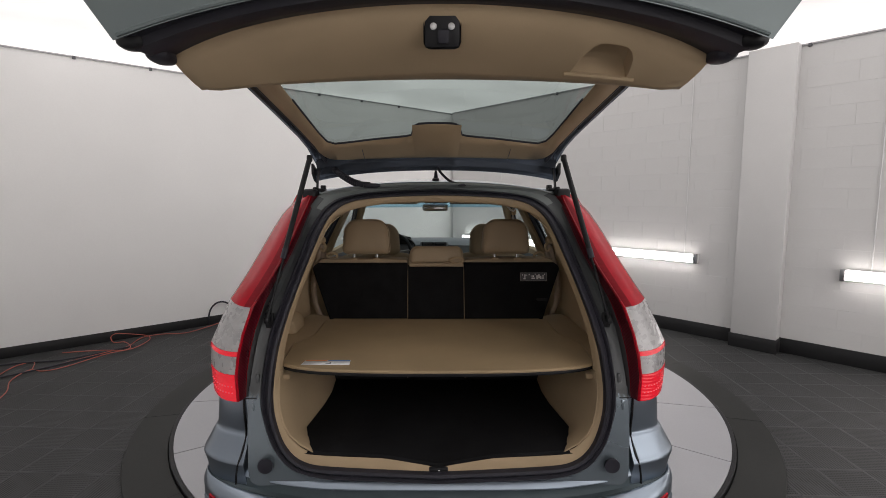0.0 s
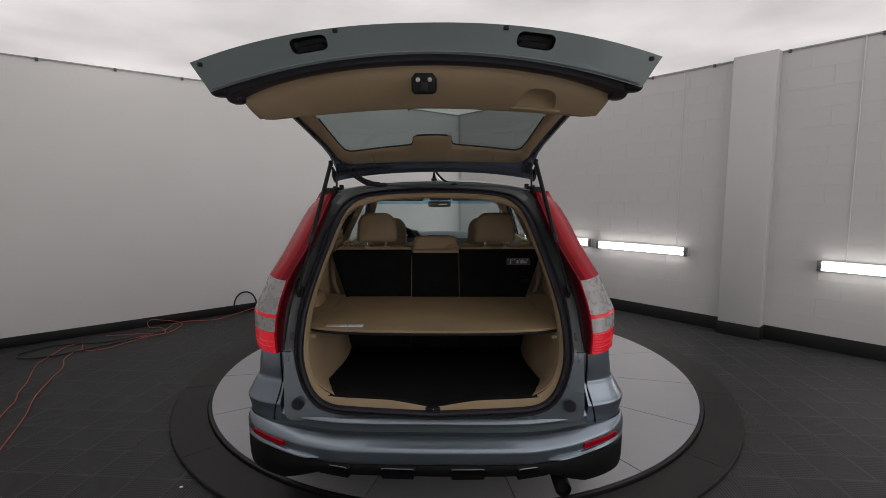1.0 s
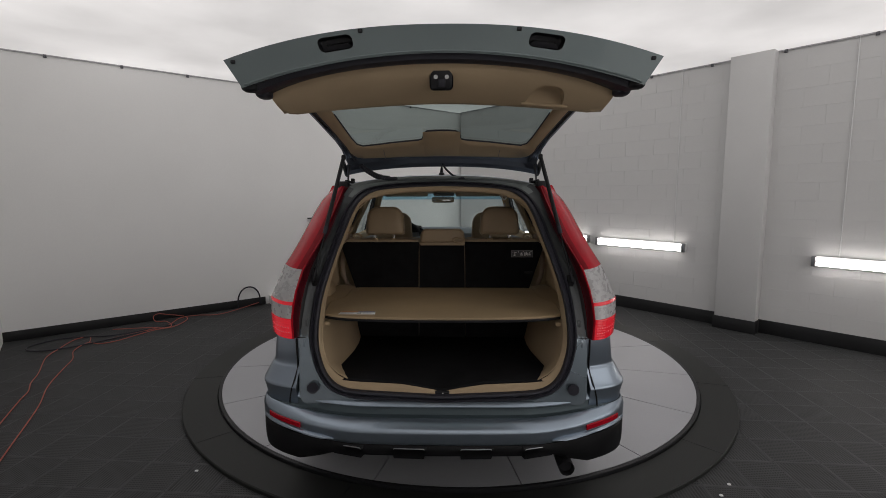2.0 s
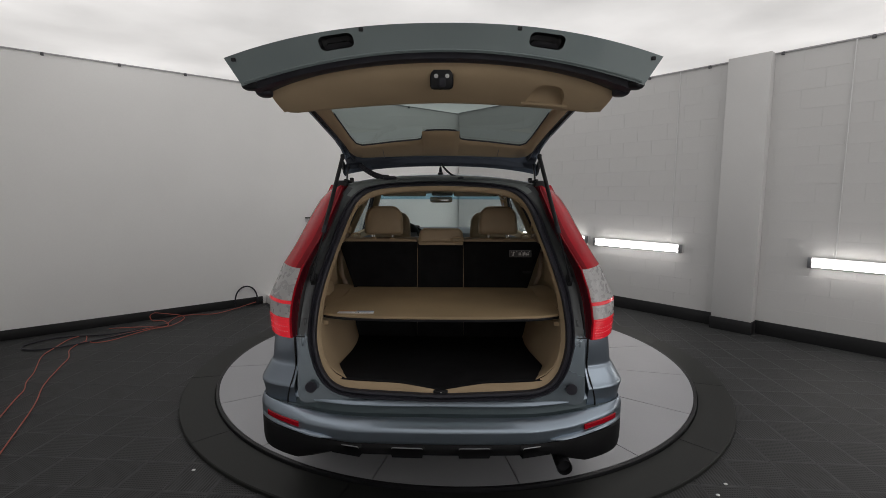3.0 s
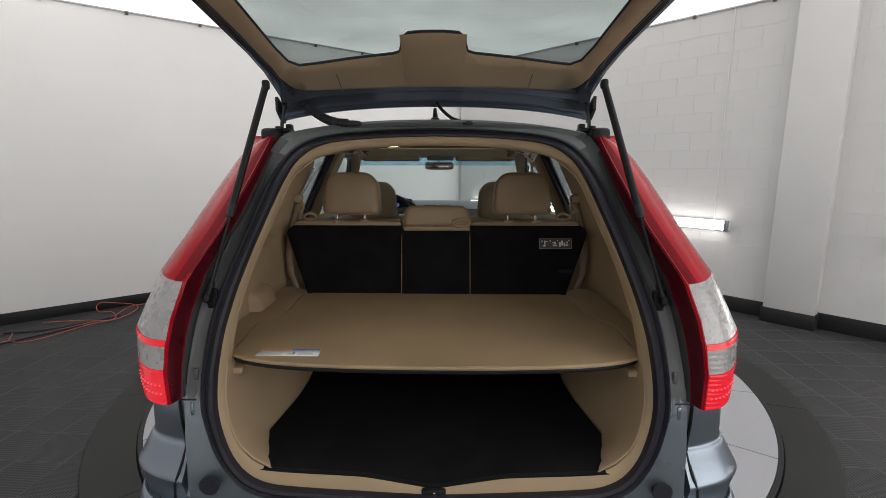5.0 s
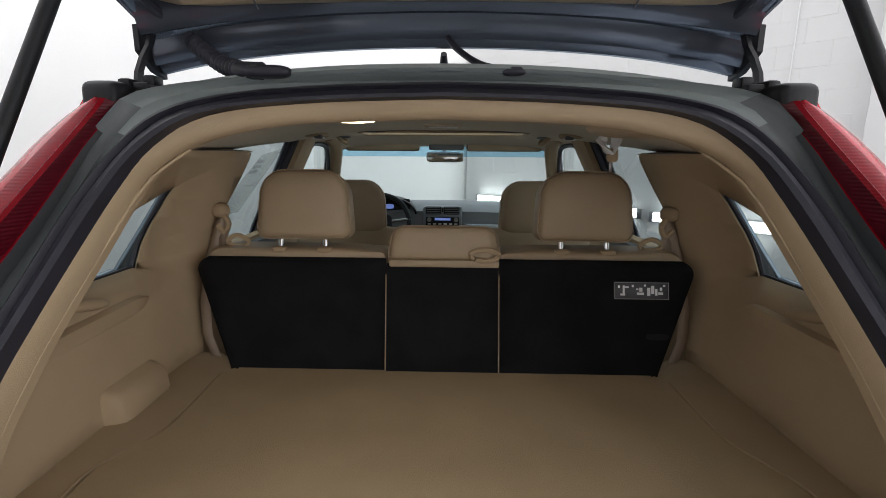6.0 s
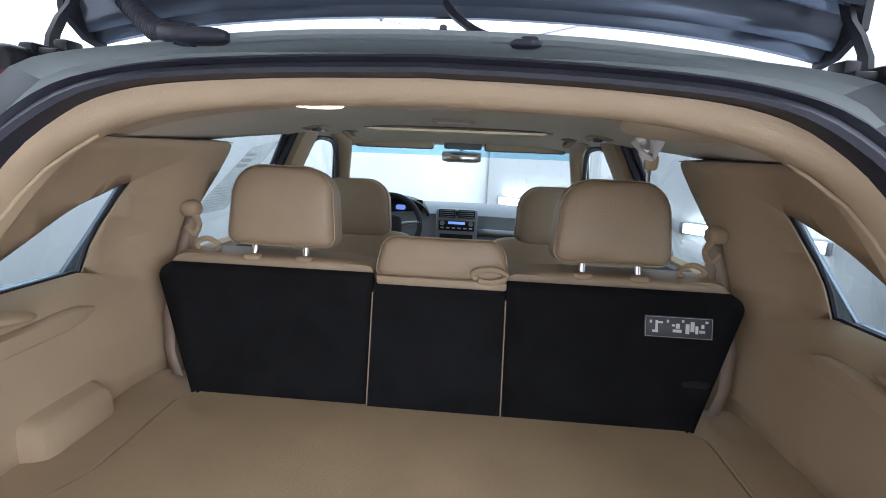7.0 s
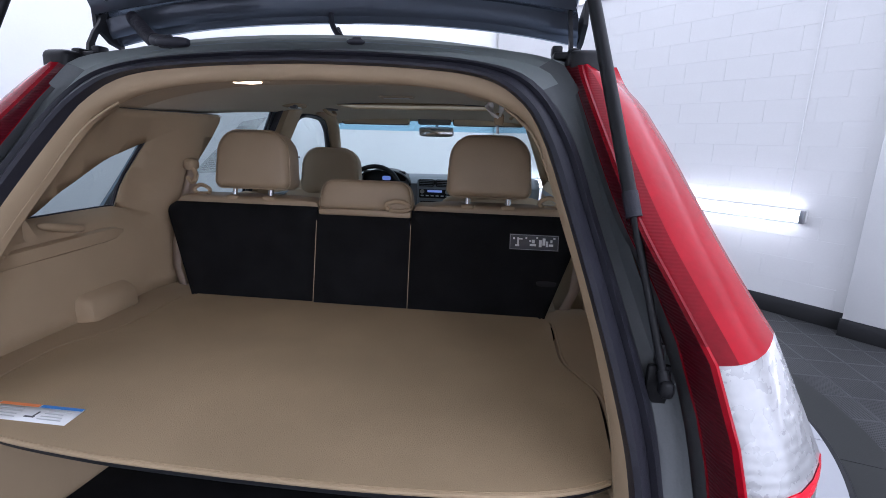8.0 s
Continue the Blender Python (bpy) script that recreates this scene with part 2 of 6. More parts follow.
def tube(pts, r, sides=8, flat=1.0, ends=True):
    """A round (or flattened) rod along a line; r may be a function of the way along, 0 to 1."""
    rings, up = [], Vector((0, 0, 1))
    p = [Vector(q) for q in pts]
    for i, q in enumerate(p):
        d = (p[min(i + 1, len(p) - 1)] - p[max(i - 1, 0)]).normalized()
        s = d.cross(up)
        s = s.normalized() if s.length > 0.05 else d.cross(Vector((0, 1, 0))).normalized()
        w = s.cross(d).normalized()
        rr = r(i / max(1, len(p) - 1)) if callable(r) else r
        rings.append([q + rr * (math.cos(a) * s + flat * math.sin(a) * w) for a in (2 * math.pi * j / sides for j in range(sides))])
    return loft(rings, True, ends)


def box(x, y, z, sx, sy, sz, r=0.0, turn=0.0, seg=2):
    """A block about its middle, its edges rounded by r, turned about the upright."""
    bm = bmesh.new()
    bmesh.ops.create_cube(bm, size=1)
    bmesh.ops.scale(bm, vec=(sx, sy, sz), verts=bm.verts)
    if r:
        bmesh.ops.bevel(bm, geom=bm.edges[:], offset=r, segments=seg, profile=0.5, affect="EDGES")
    bmesh.ops.transform(bm, matrix=pose(x, y, z, 0, 0, turn), verts=bm.verts)
    return bm


def cushion(x, y, z, sx, sy, sz, e=0.35, n=28, m=18, tilt=0.0):
    """A stuffed block: a superellipsoid; e near 0 is boxy, 1 round."""
    def f(c, p):
        return math.copysign(abs(c) ** p, c)
    rings = []
    for i in range(m + 1):
        a = math.pi * (i / m - 0.5) * 0.999
        rings.append([(f(math.cos(a), e) * f(math.cos(b), e) * sx / 2, f(math.cos(a), e) * f(math.sin(b), e) * sy / 2, f(math.sin(a), e) * sz / 2)
                      for b in (2 * math.pi * j / n for j in range(n))])
    bm = loft(rings, True, True)
    bmesh.ops.transform(bm, matrix=pose(x, y, z, tilt, 0, 0), verts=bm.verts)
    return bm


def disc(x, y, z, r, h, n=64, inner=0.0, axis="z", bev=0.0):
    """A round plate or ring, its foot at z."""
    prof = [(inner, 0), (r, 0), (r, h - bev), (r - bev, h), (inner + bev * (inner > 0), h), (inner, h - bev * (inner > 0))]
    rings = []
    for i in range(n):
        a = 2 * math.pi * i / n
        rings.append([(math.cos(a) * q, math.sin(a) * q, w) for q, w in prof])
    bm = bmesh.new()
    rows = [[bm.verts.new(p) for p in rr] for rr in rings]
    for i in range(n):
        a, b = rows[i], rows[(i + 1) % n]
        for j in range(len(prof) - (0 if inner else 1)):
            k = (j + 1) % len(prof)
            bm.faces.new((a[j], a[k], b[k], b[j]))
    bmesh.ops.remove_doubles(bm, verts=bm.verts, dist=1e-5)
    if axis == "x":
        bmesh.ops.rotate(bm, cent=(0, 0, 0), matrix=Matrix.Rotation(radians(90), 3, "Y"), verts=bm.verts)
    if axis == "y":
        bmesh.ops.rotate(bm, cent=(0, 0, 0), matrix=Matrix.Rotation(radians(-90), 3, "X"), verts=bm.verts)
    bmesh.ops.translate(bm, vec=(x, y, z), verts=bm.verts)
    return bm


def joined(*many):
    """Several bmeshes as one."""
    out = bmesh.new()
    for b in many:
        me = bpy.data.meshes.new("joint")
        b.to_mesh(me)
        b.free()
        out.from_mesh(me)
        bpy.data.meshes.remove(me)
    return out


def lerp(x, *pairs):
    return float(np.interp(x, [p[0] for p in pairs], [p[1] for p in pairs]))


# ---- the room ----
CEILING = 3.22
RIGHT_AT, RIGHT_DIR = Vector((3.45, 3.66)), -47.9
LEFT_AT, LEFT_DIR = Vector((-2.834, 4.752)), 40.6


def along(at, degrees, s, out=0.0):
    """A spot s metres along a wall and out metres into the room."""
    d = Vector((math.cos(radians(degrees)), math.sin(radians(degrees))))
    n = Vector((d.y, -d.x))
    return at + d * s + n * out


def wall_box(at, degrees, s0, s1, z0, z1, o0, o1, r=0.0):
    """A block on a wall between two lengths, heights and distances out of it."""
    c = along(at, degrees, (s0 + s1) / 2, (o0 + o1) / 2)
    return box(c.x, c.y, (z0 + z1) / 2, s1 - s0, o1 - o0, z1 - z0, r, degrees)


TURN_AT = (0.08, 2.405)
LEFT_END, RIGHT_START, RIGHT_END = -3.07, -4.85, 9.0

floor = tagged(part("floor", sheet([(-14, -10), (12, -10), (12, 9), (-14, 9)], (), 0, lambda u, v: (u, v, -0.012)), RING, None, "", False, solid=0.1, offset=-1),
               "dark concrete floor under charcoal interlocking tiles", "floor", kind="structure")
ceiling = tagged(part("ceiling", box(-1, 0, CEILING + 0.05, 26, 20, 0.1), CEIL, None, "", False),
                 "white translucent ceiling lit from above", "ceiling", kind="structure")
wall_right = tagged(part("wall_right", wall_box(RIGHT_AT, RIGHT_DIR, RIGHT_START, RIGHT_END, 0, CEILING, -0.2, -0.002), BLOCKS, None, "", False),
                    "white painted concrete block wall", "wall", kind="structure")
wall_left = tagged(part("wall_left", wall_box(LEFT_AT, LEFT_DIR, LEFT_END, 4.6, 0, CEILING, -0.2, 0), WALL, None, "", False),
                   "smooth white painted wall", "wall", kind="structure")
corner = along(LEFT_AT, LEFT_DIR, LEFT_END)
wall_side = tagged(part("wall_side", wall_box(corner, LEFT_DIR - 90, 0, 12, 0, CEILING, -0.2, 0), WALL, None, "", False),
                   "white painted wall beside the turntable", "wall", kind="structure")
far = along(corner, LEFT_DIR - 90, 10.5)
BACK = (far, LEFT_DIR + 180)
wall_back = tagged(part("wall_back", joined(wall_box(*BACK, -9.5, -6.6, 0, CEILING, -0.2, 0), wall_box(*BACK, -0.6, 1.0, 0, CEILING, -0.2, 0),
                                            wall_box(*BACK, -6.6, -0.6, 0, 0.25, -0.2, 0), wall_box(*BACK, -6.6, -0.6, 2.75, CEILING, -0.2, 0)), WALL, None, "", False),
                   "white painted wall behind the camera", "wall", kind="structure")
# an added glowing window, never in view, as fill light from behind the camera
fill_back = thing("window_1", "added unseen fill-light panel built as a wide white-framed window", "window", (*along(*BACK, -3.6), 0.25), kind="structure")
for k in range(4):
    part("pane", wall_box(*BACK, -6.6 + 1.5 * k + 0.03, -5.1 + 1.5 * k - 0.03, 0.28, 2.72, -0.12, -0.11), BACKFILL, fill_back, "glowing fill-light pane", False)
for k in range(5):
    part("window_frame", wall_box(*BACK, -6.6 + 1.5 * k - 0.03, -6.6 + 1.5 * k + 0.03, 0.25, 2.75, -0.15, 0.01), WHITE, fill_back, "", False)

# a second added fill-light window, out of view on the side wall
fill_side = thing("window_2", "added unseen fill-light panel above the side wall lights", "window", (*along(corner, LEFT_DIR - 90, 7.4), 1.5), kind="structure")
for k in range(4):
    part("pane", wall_box(corner, LEFT_DIR - 90, 5.2 + 1.2 * k + 0.03, 6.4 + 1.2 * k - 0.03, 1.53, 2.87, 0.002, 0.012), SIDEFILL, fill_side, "glowing fill-light pane", False)
for k in range(5):
    part("window_frame", wall_box(corner, LEFT_DIR - 90, 5.2 + 1.2 * k - 0.03, 5.2 + 1.2 * k + 0.03, 1.5, 2.9, 0.0, 0.02), WHITE, fill_side, "", False)

# skirting
tagged(part("baseboard", joined(wall_box(RIGHT_AT, RIGHT_DIR, RIGHT_START, -0.09, 0, 0.162, 0, 0.012, 0.003), wall_box(RIGHT_AT, RIGHT_DIR, 0.345, RIGHT_END, 0, 0.162, 0, 0.012, 0.003),
                                wall_box(RIGHT_AT, RIGHT_DIR, -0.102, 0.357, 0, 0.15, 0.0, 0.152, 0.003)), SKIRT),
       "black rubber baseboard along the block wall", "baseboard", kind="structure")
tagged(part("baseboard", joined(wall_box(LEFT_AT, LEFT_DIR, LEFT_END, 0.05, 0, 0.115, 0, 0.014, 0.003),
                                wall_box(corner, LEFT_DIR - 90, 0, 12, 0, 0.115, 0, 0.014, 0.003)), SKIRT),
       "black rubber baseboard along the smooth wall", "baseboard", kind="structure")
pillar = tagged(part("pillar", wall_box(RIGHT_AT, RIGHT_DIR, -0.09, 0.345, 0.15, CEILING, -0.004, 0.14, 0.006), BLOCKS),
                "white painted square pillar on the block wall", "pillar", kind="structure")
tagged(part("trim", joined(wall_box(RIGHT_AT, RIGHT_DIR, RIGHT_START, RIGHT_END, CEILING - 0.014, CEILING, 0, 0.015),
                           wall_box(LEFT_AT, LEFT_DIR, LEFT_END, 4.5, CEILING - 0.014, CEILING, 0, 0.015)), METAL),
       "thin grey ceiling track along the walls", "trim", kind="structure")


for k in range(9):
    tagged(part("track_clip", joined(wall_box(LEFT_AT, LEFT_DIR, -3.0 + 0.72 * k, -2.97 + 0.72 * k, CEILING - 0.035, CEILING, 0, 0.022, 0.003)), INK), "small dark clip on the ceiling track", "clip", "clips along the ceiling track")
    tagged(part("track_clip", joined(wall_box(RIGHT_AT, RIGHT_DIR, -2.6 + 0.75 * k, -2.57 + 0.75 * k, CEILING - 0.035, CEILING, 0.0, 0.022, 0.003)), INK), "small dark clip on the ceiling track", "clip", "clips along the ceiling track")


# light fittings on the walls
def tube_light(at, degrees, s, z, length=1.27):
    c = along(at, degrees, s)
    t = thing("tube_light", "white fluorescent wall fitting with two lit tubes", "light fitting", (c.x, c.y, z), "tube lights on the walls")
    L = length
    part("body", wall_box(at, degrees, s, s + L, z - 0.055, z + 0.055, 0, 0.04, 0.004), WHITE, t)
    for k in (0, 1):
        cap = s + 0.02 if k == 0 else s + L - 0.02
        e = part("end_cap", wall_box(at, degrees, cap - 0.02, cap + 0.02, z - 0.058, z + 0.058, 0.04, 0.085, 0.006), METAL, t, "bare metal tube holder")
    for dz in (-0.034, 0.034):
        a, b = along(at, degrees, s + 0.04, 0.064), along(at, degrees, s + L - 0.04, 0.064)
        part("lamp_tube", tube([(a.x, a.y, z + dz), (b.x, b.y, z + dz)], 0.0135, 10), TUBE, t, "lit white tube")
    return t


for s, z in ((-4.55, 0.95), (-3.19, 0.962), (-1.80, 0.942), (0.81, 0.912), (2.25, 0.91), (3.9, 0.91)):
    tube_light(RIGHT_AT, RIGHT_DIR, s, z, 1.285)
for s in (0.07, 1.50, 2.93, 4.36, 5.79, 7.22, 8.65):
    tube_light(corner, LEFT_DIR - 90, s, 0.87)


def conduit(at, degrees, s, z0):
    a = along(at, degrees, s, 0.010)
    tagged(part("conduit", tube([(a.x, a.y, z0), (a.x, a.y, CEILING)], 0.005, 8), WHITE), "thin white conduit from a light fitting to the ceiling", "conduit")


conduit(RIGHT_AT, RIGHT_DIR, -0.68, 0.985)
conduit(RIGHT_AT, RIGHT_DIR, 1.035, 0.96)

# turntable
ring = tagged(part("turntable_ring", disc(*TURN_AT, -0.012, 2.40, 0.038, 160, 2.145, bev=0.006), RING), "dark low ring round the turntable", "turntable ring", kind="structure")
for k in range(12):
    a = radians(30 * k + 14)
    c = (TURN_AT[0] + 2.272 * math.cos(a), TURN_AT[1] + 2.272 * math.sin(a))
    part("joint", box(c[0], c[1], 0.0265, 0.245, 0.007, 0.002, 0, math.degrees(a)), BLACK, ring)
table = thing("turntable", "light grey round vehicle turntable with black edge", "turntable", (*TURN_AT, 0))
part("edge", disc(*TURN_AT, -0.01, 2.143, 0.055, 160, 2.117, bev=0.003), BLACK, table, "black rubber edge band")
for k in range(16):
    a0, a1 = 2 * math.pi * k / 16 + radians(9.6) + 0.0016, 2 * math.pi * (k + 1) / 16 + radians(9.6) - 0.0016
    arc = [(2.116 * math.cos(a0 + (a1 - a0) * i / 10), 2.116 * math.sin(a0 + (a1 - a0) * i / 10)) for i in range(11)]
    mid = (a0 + a1) / 2
    pts = arc + [(0.25 * math.cos(mid + 0.18), 0.25 * math.sin(mid + 0.18)), (0.25 * math.cos(mid - 0.18), 0.25 * math.sin(mid - 0.18))]
    part("panel", loft([[(TURN_AT[0] + u, TURN_AT[1] + v, z) for u, v in pts] for z in (0.005, 0.045)], True, True), DISC, table, smooth=False)
part("hub", disc(*TURN_AT, 0, 0.3, 0.048, 48, bev=0.004), DISC, table)


# cords on the floor
def cord(name, label, pts, r, mat, n=8):
    return tagged(part(name, tube(spline([(x, y, z) for x, y, z in pts], n), r, 6), mat), label, "cord")


Z = 0.007
cord("extension_cord", "long orange extension cord lying loosely on the floor",
     [(-2.3, -0.5, 0.007), (-2.92, 0.5, 0.007), (-3.4, 1.34, 0.007), (-3.52, 1.57, 0.007), (-3.66, 1.75, 0.007), (-3.79, 1.97, 0.007), (-4.08, 2.38, 0.007), (-4.18, 2.65, 0.007), (-4.26, 2.92, 0.007), (-4.25, 3.04, 0.007), (-4.17, 3.08, 0.007), (-4.02, 2.88, 0.007)], 0.005, ORANGE)
cord("extension_cord", "orange extension cord looped against the wall with red plug",
     [(-2.1, -0.6, 0.007), (-2.76, 0.55, 0.007), (-3.17, 1.27, 0.007), (-3.44, 1.67, 0.007), (-3.65, 2.08, 0.007), (-3.78, 2.35, 0.007), (-3.96, 2.58, 0.007), (-4.03, 2.78, 0.007), (-4.01, 2.88, 0.007), (-3.88, 2.84, 0.007), (-3.75, 2.96, 0.007), (-3.59, 3.31, 0.018), (-3.43, 3.5, 0.018), (-3.45, 3.82, 0.018), (-3.6, 3.99, 0.018), (-3.77, 3.89, 0.068), (-3.84, 3.82, 0.091), (-3.88, 3.79, 0.055), (-3.79, 3.71, 0.018), (-3.68, 3.73, 0.018), (-3.5, 3.56, 0.018), (-3.49, 3.43, 0.018), (-3.74, 3.43, 0.018), (-4.1, 3.35, 0.018)], 0.005, ORANGE)
cord("extension_cord", "orange extension cord running along the wall foot",
     [(-3.98, 2.86, 0.007), (-3.84, 3.09, 0.007), (-3.65, 3.41, 0.007), (-3.56, 3.6, 0.007), (-3.61, 3.93, 0.007), (-3.46, 4.08, 0.007), (-3.16, 4.17, 0.007), (-2.85, 4.67, 0.049)], 0.005, ORANGE)
cord("black_cable", "black cable coiled loosely on the floor by the wall",
     [(-3.49, 3.61, 0.011), (-3.9, 3.17, 0.011), (-4.17, 3.08, 0.011), (-4.43, 3, 0.011), (-4.54, 2.84, 0.011), (-4.55, 2.68, 0.011), (-4.43, 2.58, 0.011), (-4.22, 2.61, 0.011), (-3.98, 2.84, 0.011), (-3.66, 3.31, 0.011)], 0.008, RUBBER)
h0, h1 = along(LEFT_AT, LEFT_DIR, -0.36, 0.05), along(LEFT_AT, LEFT_DIR, -0.04, 0.05)
hoop = [(h0.x + (h1.x - h0.x) * (0.5 - 0.5 * math.cos(a)), h0.y + (h1.y - h0.y) * (0.5 - 0.5 * math.cos(a)), 0.02 + 0.28 * math.sin(a) ** 0.7) for a in (math.pi * i / 20 for i in range(21))]
tagged(part("cable_loop", tube(hoop, 0.011, 8), RUBBER), "stiff black cable loop standing against the wall", "cable")
c = along(LEFT_AT, LEFT_DIR, 0.30, 0.12)
ub = thing("utility_box", "low grey box on the floor by the wall", "box", (c.x, c.y, 0))
part("body", box(c.x, c.y, 0.075, 0.42, 0.2, 0.13, 0.008, LEFT_DIR), WALL, ub)
part("foot", box(c.x, c.y, 0.006, 0.36, 0.15, 0.012, 0.002, LEFT_DIR), BLACK, ub)
hk = along(LEFT_AT, LEFT_DIR, 0.79, 0.03)
wh = thing("wall_hook", "small white bracket with a black hook on the smooth wall", "hook", (hk.x, hk.y, 1.28))
part("plate", wall_box(LEFT_AT, LEFT_DIR, 0.76, 0.82, 1.215, 1.285, 0, 0.02, 0.004), WHITE, wh, "white plate")
part("arm", wall_box(LEFT_AT, LEFT_DIR, 0.75, 0.83, 1.265, 1.285, 0.02, 0.045, 0.004), BLACK, wh)
for k, (x, y) in enumerate(((-1.483, 0.475), (1.52, 0.30), (1.62, 0.40), (1.9, 1.5))):
    tagged(part("paper_scrap", cushion(x, y, 0.004, 0.022, 0.018, 0.008, 0.7, 8, 6), PAPER), "tiny white scrap of paper on the dark floor", "scrap")

# floor tiles
TILE_SIZE, TILE_TURN, TILE_AT = 0.274, -3.0, (-1.829, 0.297)


def tile_bm(size=TILE_SIZE):
    bm = box(0, 0, 0, size - 0.003, size - 0.003, 0.012)
    top = [f for f in bm.faces if f.normal.z > 0.5]
    bmesh.ops.inset_region(bm, faces=top, thickness=0.007, depth=0)
    top = [f for f in bm.faces if f.normal.z > 0.5 and f.calc_area() > 0.03]
    bmesh.ops.inset_region(bm, faces=top, thickness=0.002, depth=-0.0015)
    return bm

# ---- the car, outside ----
car = thing("car", "sage blue-grey metallic compact SUV with its tailgate raised", "car", (0, 2.2, 0.045))
SIDES = (-1, 1)


def y_rear(z):
    """How far forward the plane of the tailgate opening lies at a height."""
    return lerp(z, (0.6, 0.03), (0.75, 0.036), (0.95, 0.046), (1.05, 0.062), (1.15, 0.092), (1.25, 0.13), (1.35, 0.187), (1.45, 0.258), (1.55, 0.33), (1.62, 0.376), (1.69, 0.417), (1.8, 0.49))


def y_lamp(z):
    return lerp(z, (0.6, 0.0), (0.95, 0.005), (1.12, 0.018), (1.20, 0.035), (1.29, 0.068), (1.35, 0.11), (1.45, 0.19), (1.6, 0.335), (1.7, 0.435))


def half_width(y, z):
    w = lerp(z, (0.3, 0.86), (0.5, 0.895), (0.8, 0.89), (0.97, 0.875), (1.28, 0.815), (1.70, 0.605), (1.8, 0.55))
    if y < 0.6:
        w -= (0.03 if z < 0.95 else 0.115) * ((0.6 - y) / 0.5) ** 2
    if y > 3.5:
        w -= 0.17 * ((y - 3.5) / 0.95) ** 2
    return w


def arc(cy, cz, r, a0, a1, n=14):
    return [(cy + r * math.cos(radians(a0 + (a1 - a0) * i / n)), cz + r * math.sin(radians(a0 + (a1 - a0) * i / n))) for i in range(n + 1)]


AXLES = (0.93, 3.55)
side_line = ([(0.55, 0.70), (0.55, 0.963), (0.16, 0.963), (0.17, 1.10), (0.21, 1.22), (0.24, 1.285), (1.0, 1.265), (2.0, 1.215), (3.0, 1.14), (3.35, 1.09), (3.9, 1.03), (4.25, 0.94), (4.40, 0.80), (4.44, 0.6), (4.40, 0.36)]
             + arc(AXLES[1], 0.395, 0.40, -6, 186) + arc(AXLES[0], 0.395, 0.40, -6, 186) + [(0.53, 0.36), (0.535, 0.55)])
house_line = [(0.24, 1.285), (0.32, 1.417), (0.44, 1.55), (0.51, 1.63), (0.56, 1.69), (0.8, 1.715), (1.4, 1.735), (2.1, 1.715), (2.45, 1.66), (3.15, 1.19), (3.35, 1.09), (3.0, 1.14), (2.0, 1.215), (1.0, 1.265)]
QUARTER = spline([(0.48, 1.337), (0.62, 1.335), (0.745, 1.334), (0.765, 1.345), (0.828, 1.505), (0.815, 1.518), (0.76, 1.498), (0.695, 1.472), (0.607, 1.412), (0.51, 1.351)], 4, True)
REAR_DOOR = spline([(0.975, 1.30), (1.005, 1.41), (1.05, 1.53), (1.095, 1.60), (1.17, 1.645), (1.35, 1.665), (1.56, 1.672), (1.60, 1.665), (1.625, 1.45), (1.64, 1.26), (1.62, 1.25), (1.4, 1.265), (1.01, 1.285)], 4, True)
FRONT_DOOR = spline([(1.85, 1.25), (1.83, 1.45), (1.82, 1.64), (1.84, 1.66), (2.10, 1.665), (2.30, 1.625), (2.62, 1.43), (2.90, 1.23), (2.88, 1.20), (2.4, 1.225)], 4, True)
for s in SIDES:
    part("body_side", sheet(side_line, (), 0.09, lambda y, z: (s * half_width(y, z), y, z)), PAINT, car, solid=0.01, offset=s)
    house = part("pillar_frame", sheet(house_line, ([(0.64 + (y - 0.64) * 1.12, 1.42 + (z - 1.42) * 1.12) for y, z in QUARTER], REAR_DOOR, FRONT_DOOR), 0.09, lambda y, z: (s * half_width(y, z), y, z)), PAINT, car, solid=0.012, offset=s)
    for nm, hole in (("rear_door_window", REAR_DOOR), ("front_door_window", FRONT_DOOR)):
        g = part(nm, sheet(hole, (), 0.12, lambda y, z: (s * (half_width(y, z) + 0.010), y, z)), SHIELD if nm == "front_door_window" else PANE, car, "clear side glass" if nm == "front_door_window" else "tinted side glass")
        part("window_seal", tube([(s * (half_width(y, z) + 0.004), y, z) for y, z in hole + hole[:1]], 0.0055, 6), RUBBER, g, "black window seal")
    for ay in AXLES:
        part("arch_trim", tube([(s * (half_width(y, z) + 0.004), y, z) for y, z in arc(ay, 0.395, 0.405, -6, 186, 24)], 0.02, 8), BLACK, car, "black wheel arch trim")


def roof_z(x, y):
    return lerp(y, (0.42, 1.741), (0.9, 1.772), (1.4, 1.782), (2.0, 1.770), (2.5, 1.69)) - 0.06 * (abs(x) / 0.6) ** 2.4


def roof_half(y):
    return half_width(y, lerp(y, (0.45, 1.69), (0.8, 1.715), (1.4, 1.735), (2.1, 1.715), (2.45, 1.66)))


def roof_edge_y(x):
    return 0.437 + 0.05 * (x / 0.55) ** 2


part("roof", sheet([(-1, 0), (1, 0), (1, 1), (-1, 1)], [[(-0.62, 0.62), (0.62, 0.62), (0.62, 0.795), (-0.62, 0.795)]], 0.1,
                   lambda u, v: (lambda y: (u * roof_half(y), y + (1 - v) * (roof_edge_y(u * 0.6) - 0.437), roof_z(u * 0.6, y)))(0.437 + v * 2.038)), PAINT, car, solid=0.012, offset=-1)
part("sunroof_glass", sheet([(-0.40, 1.68), (0.40, 1.68), (0.40, 2.09), (-0.40, 2.09)], (), 0.12, lambda x, y: (x, y, roof_z(x, y) - 0.004)), PANE, car, "tinted glass sunroof panel")
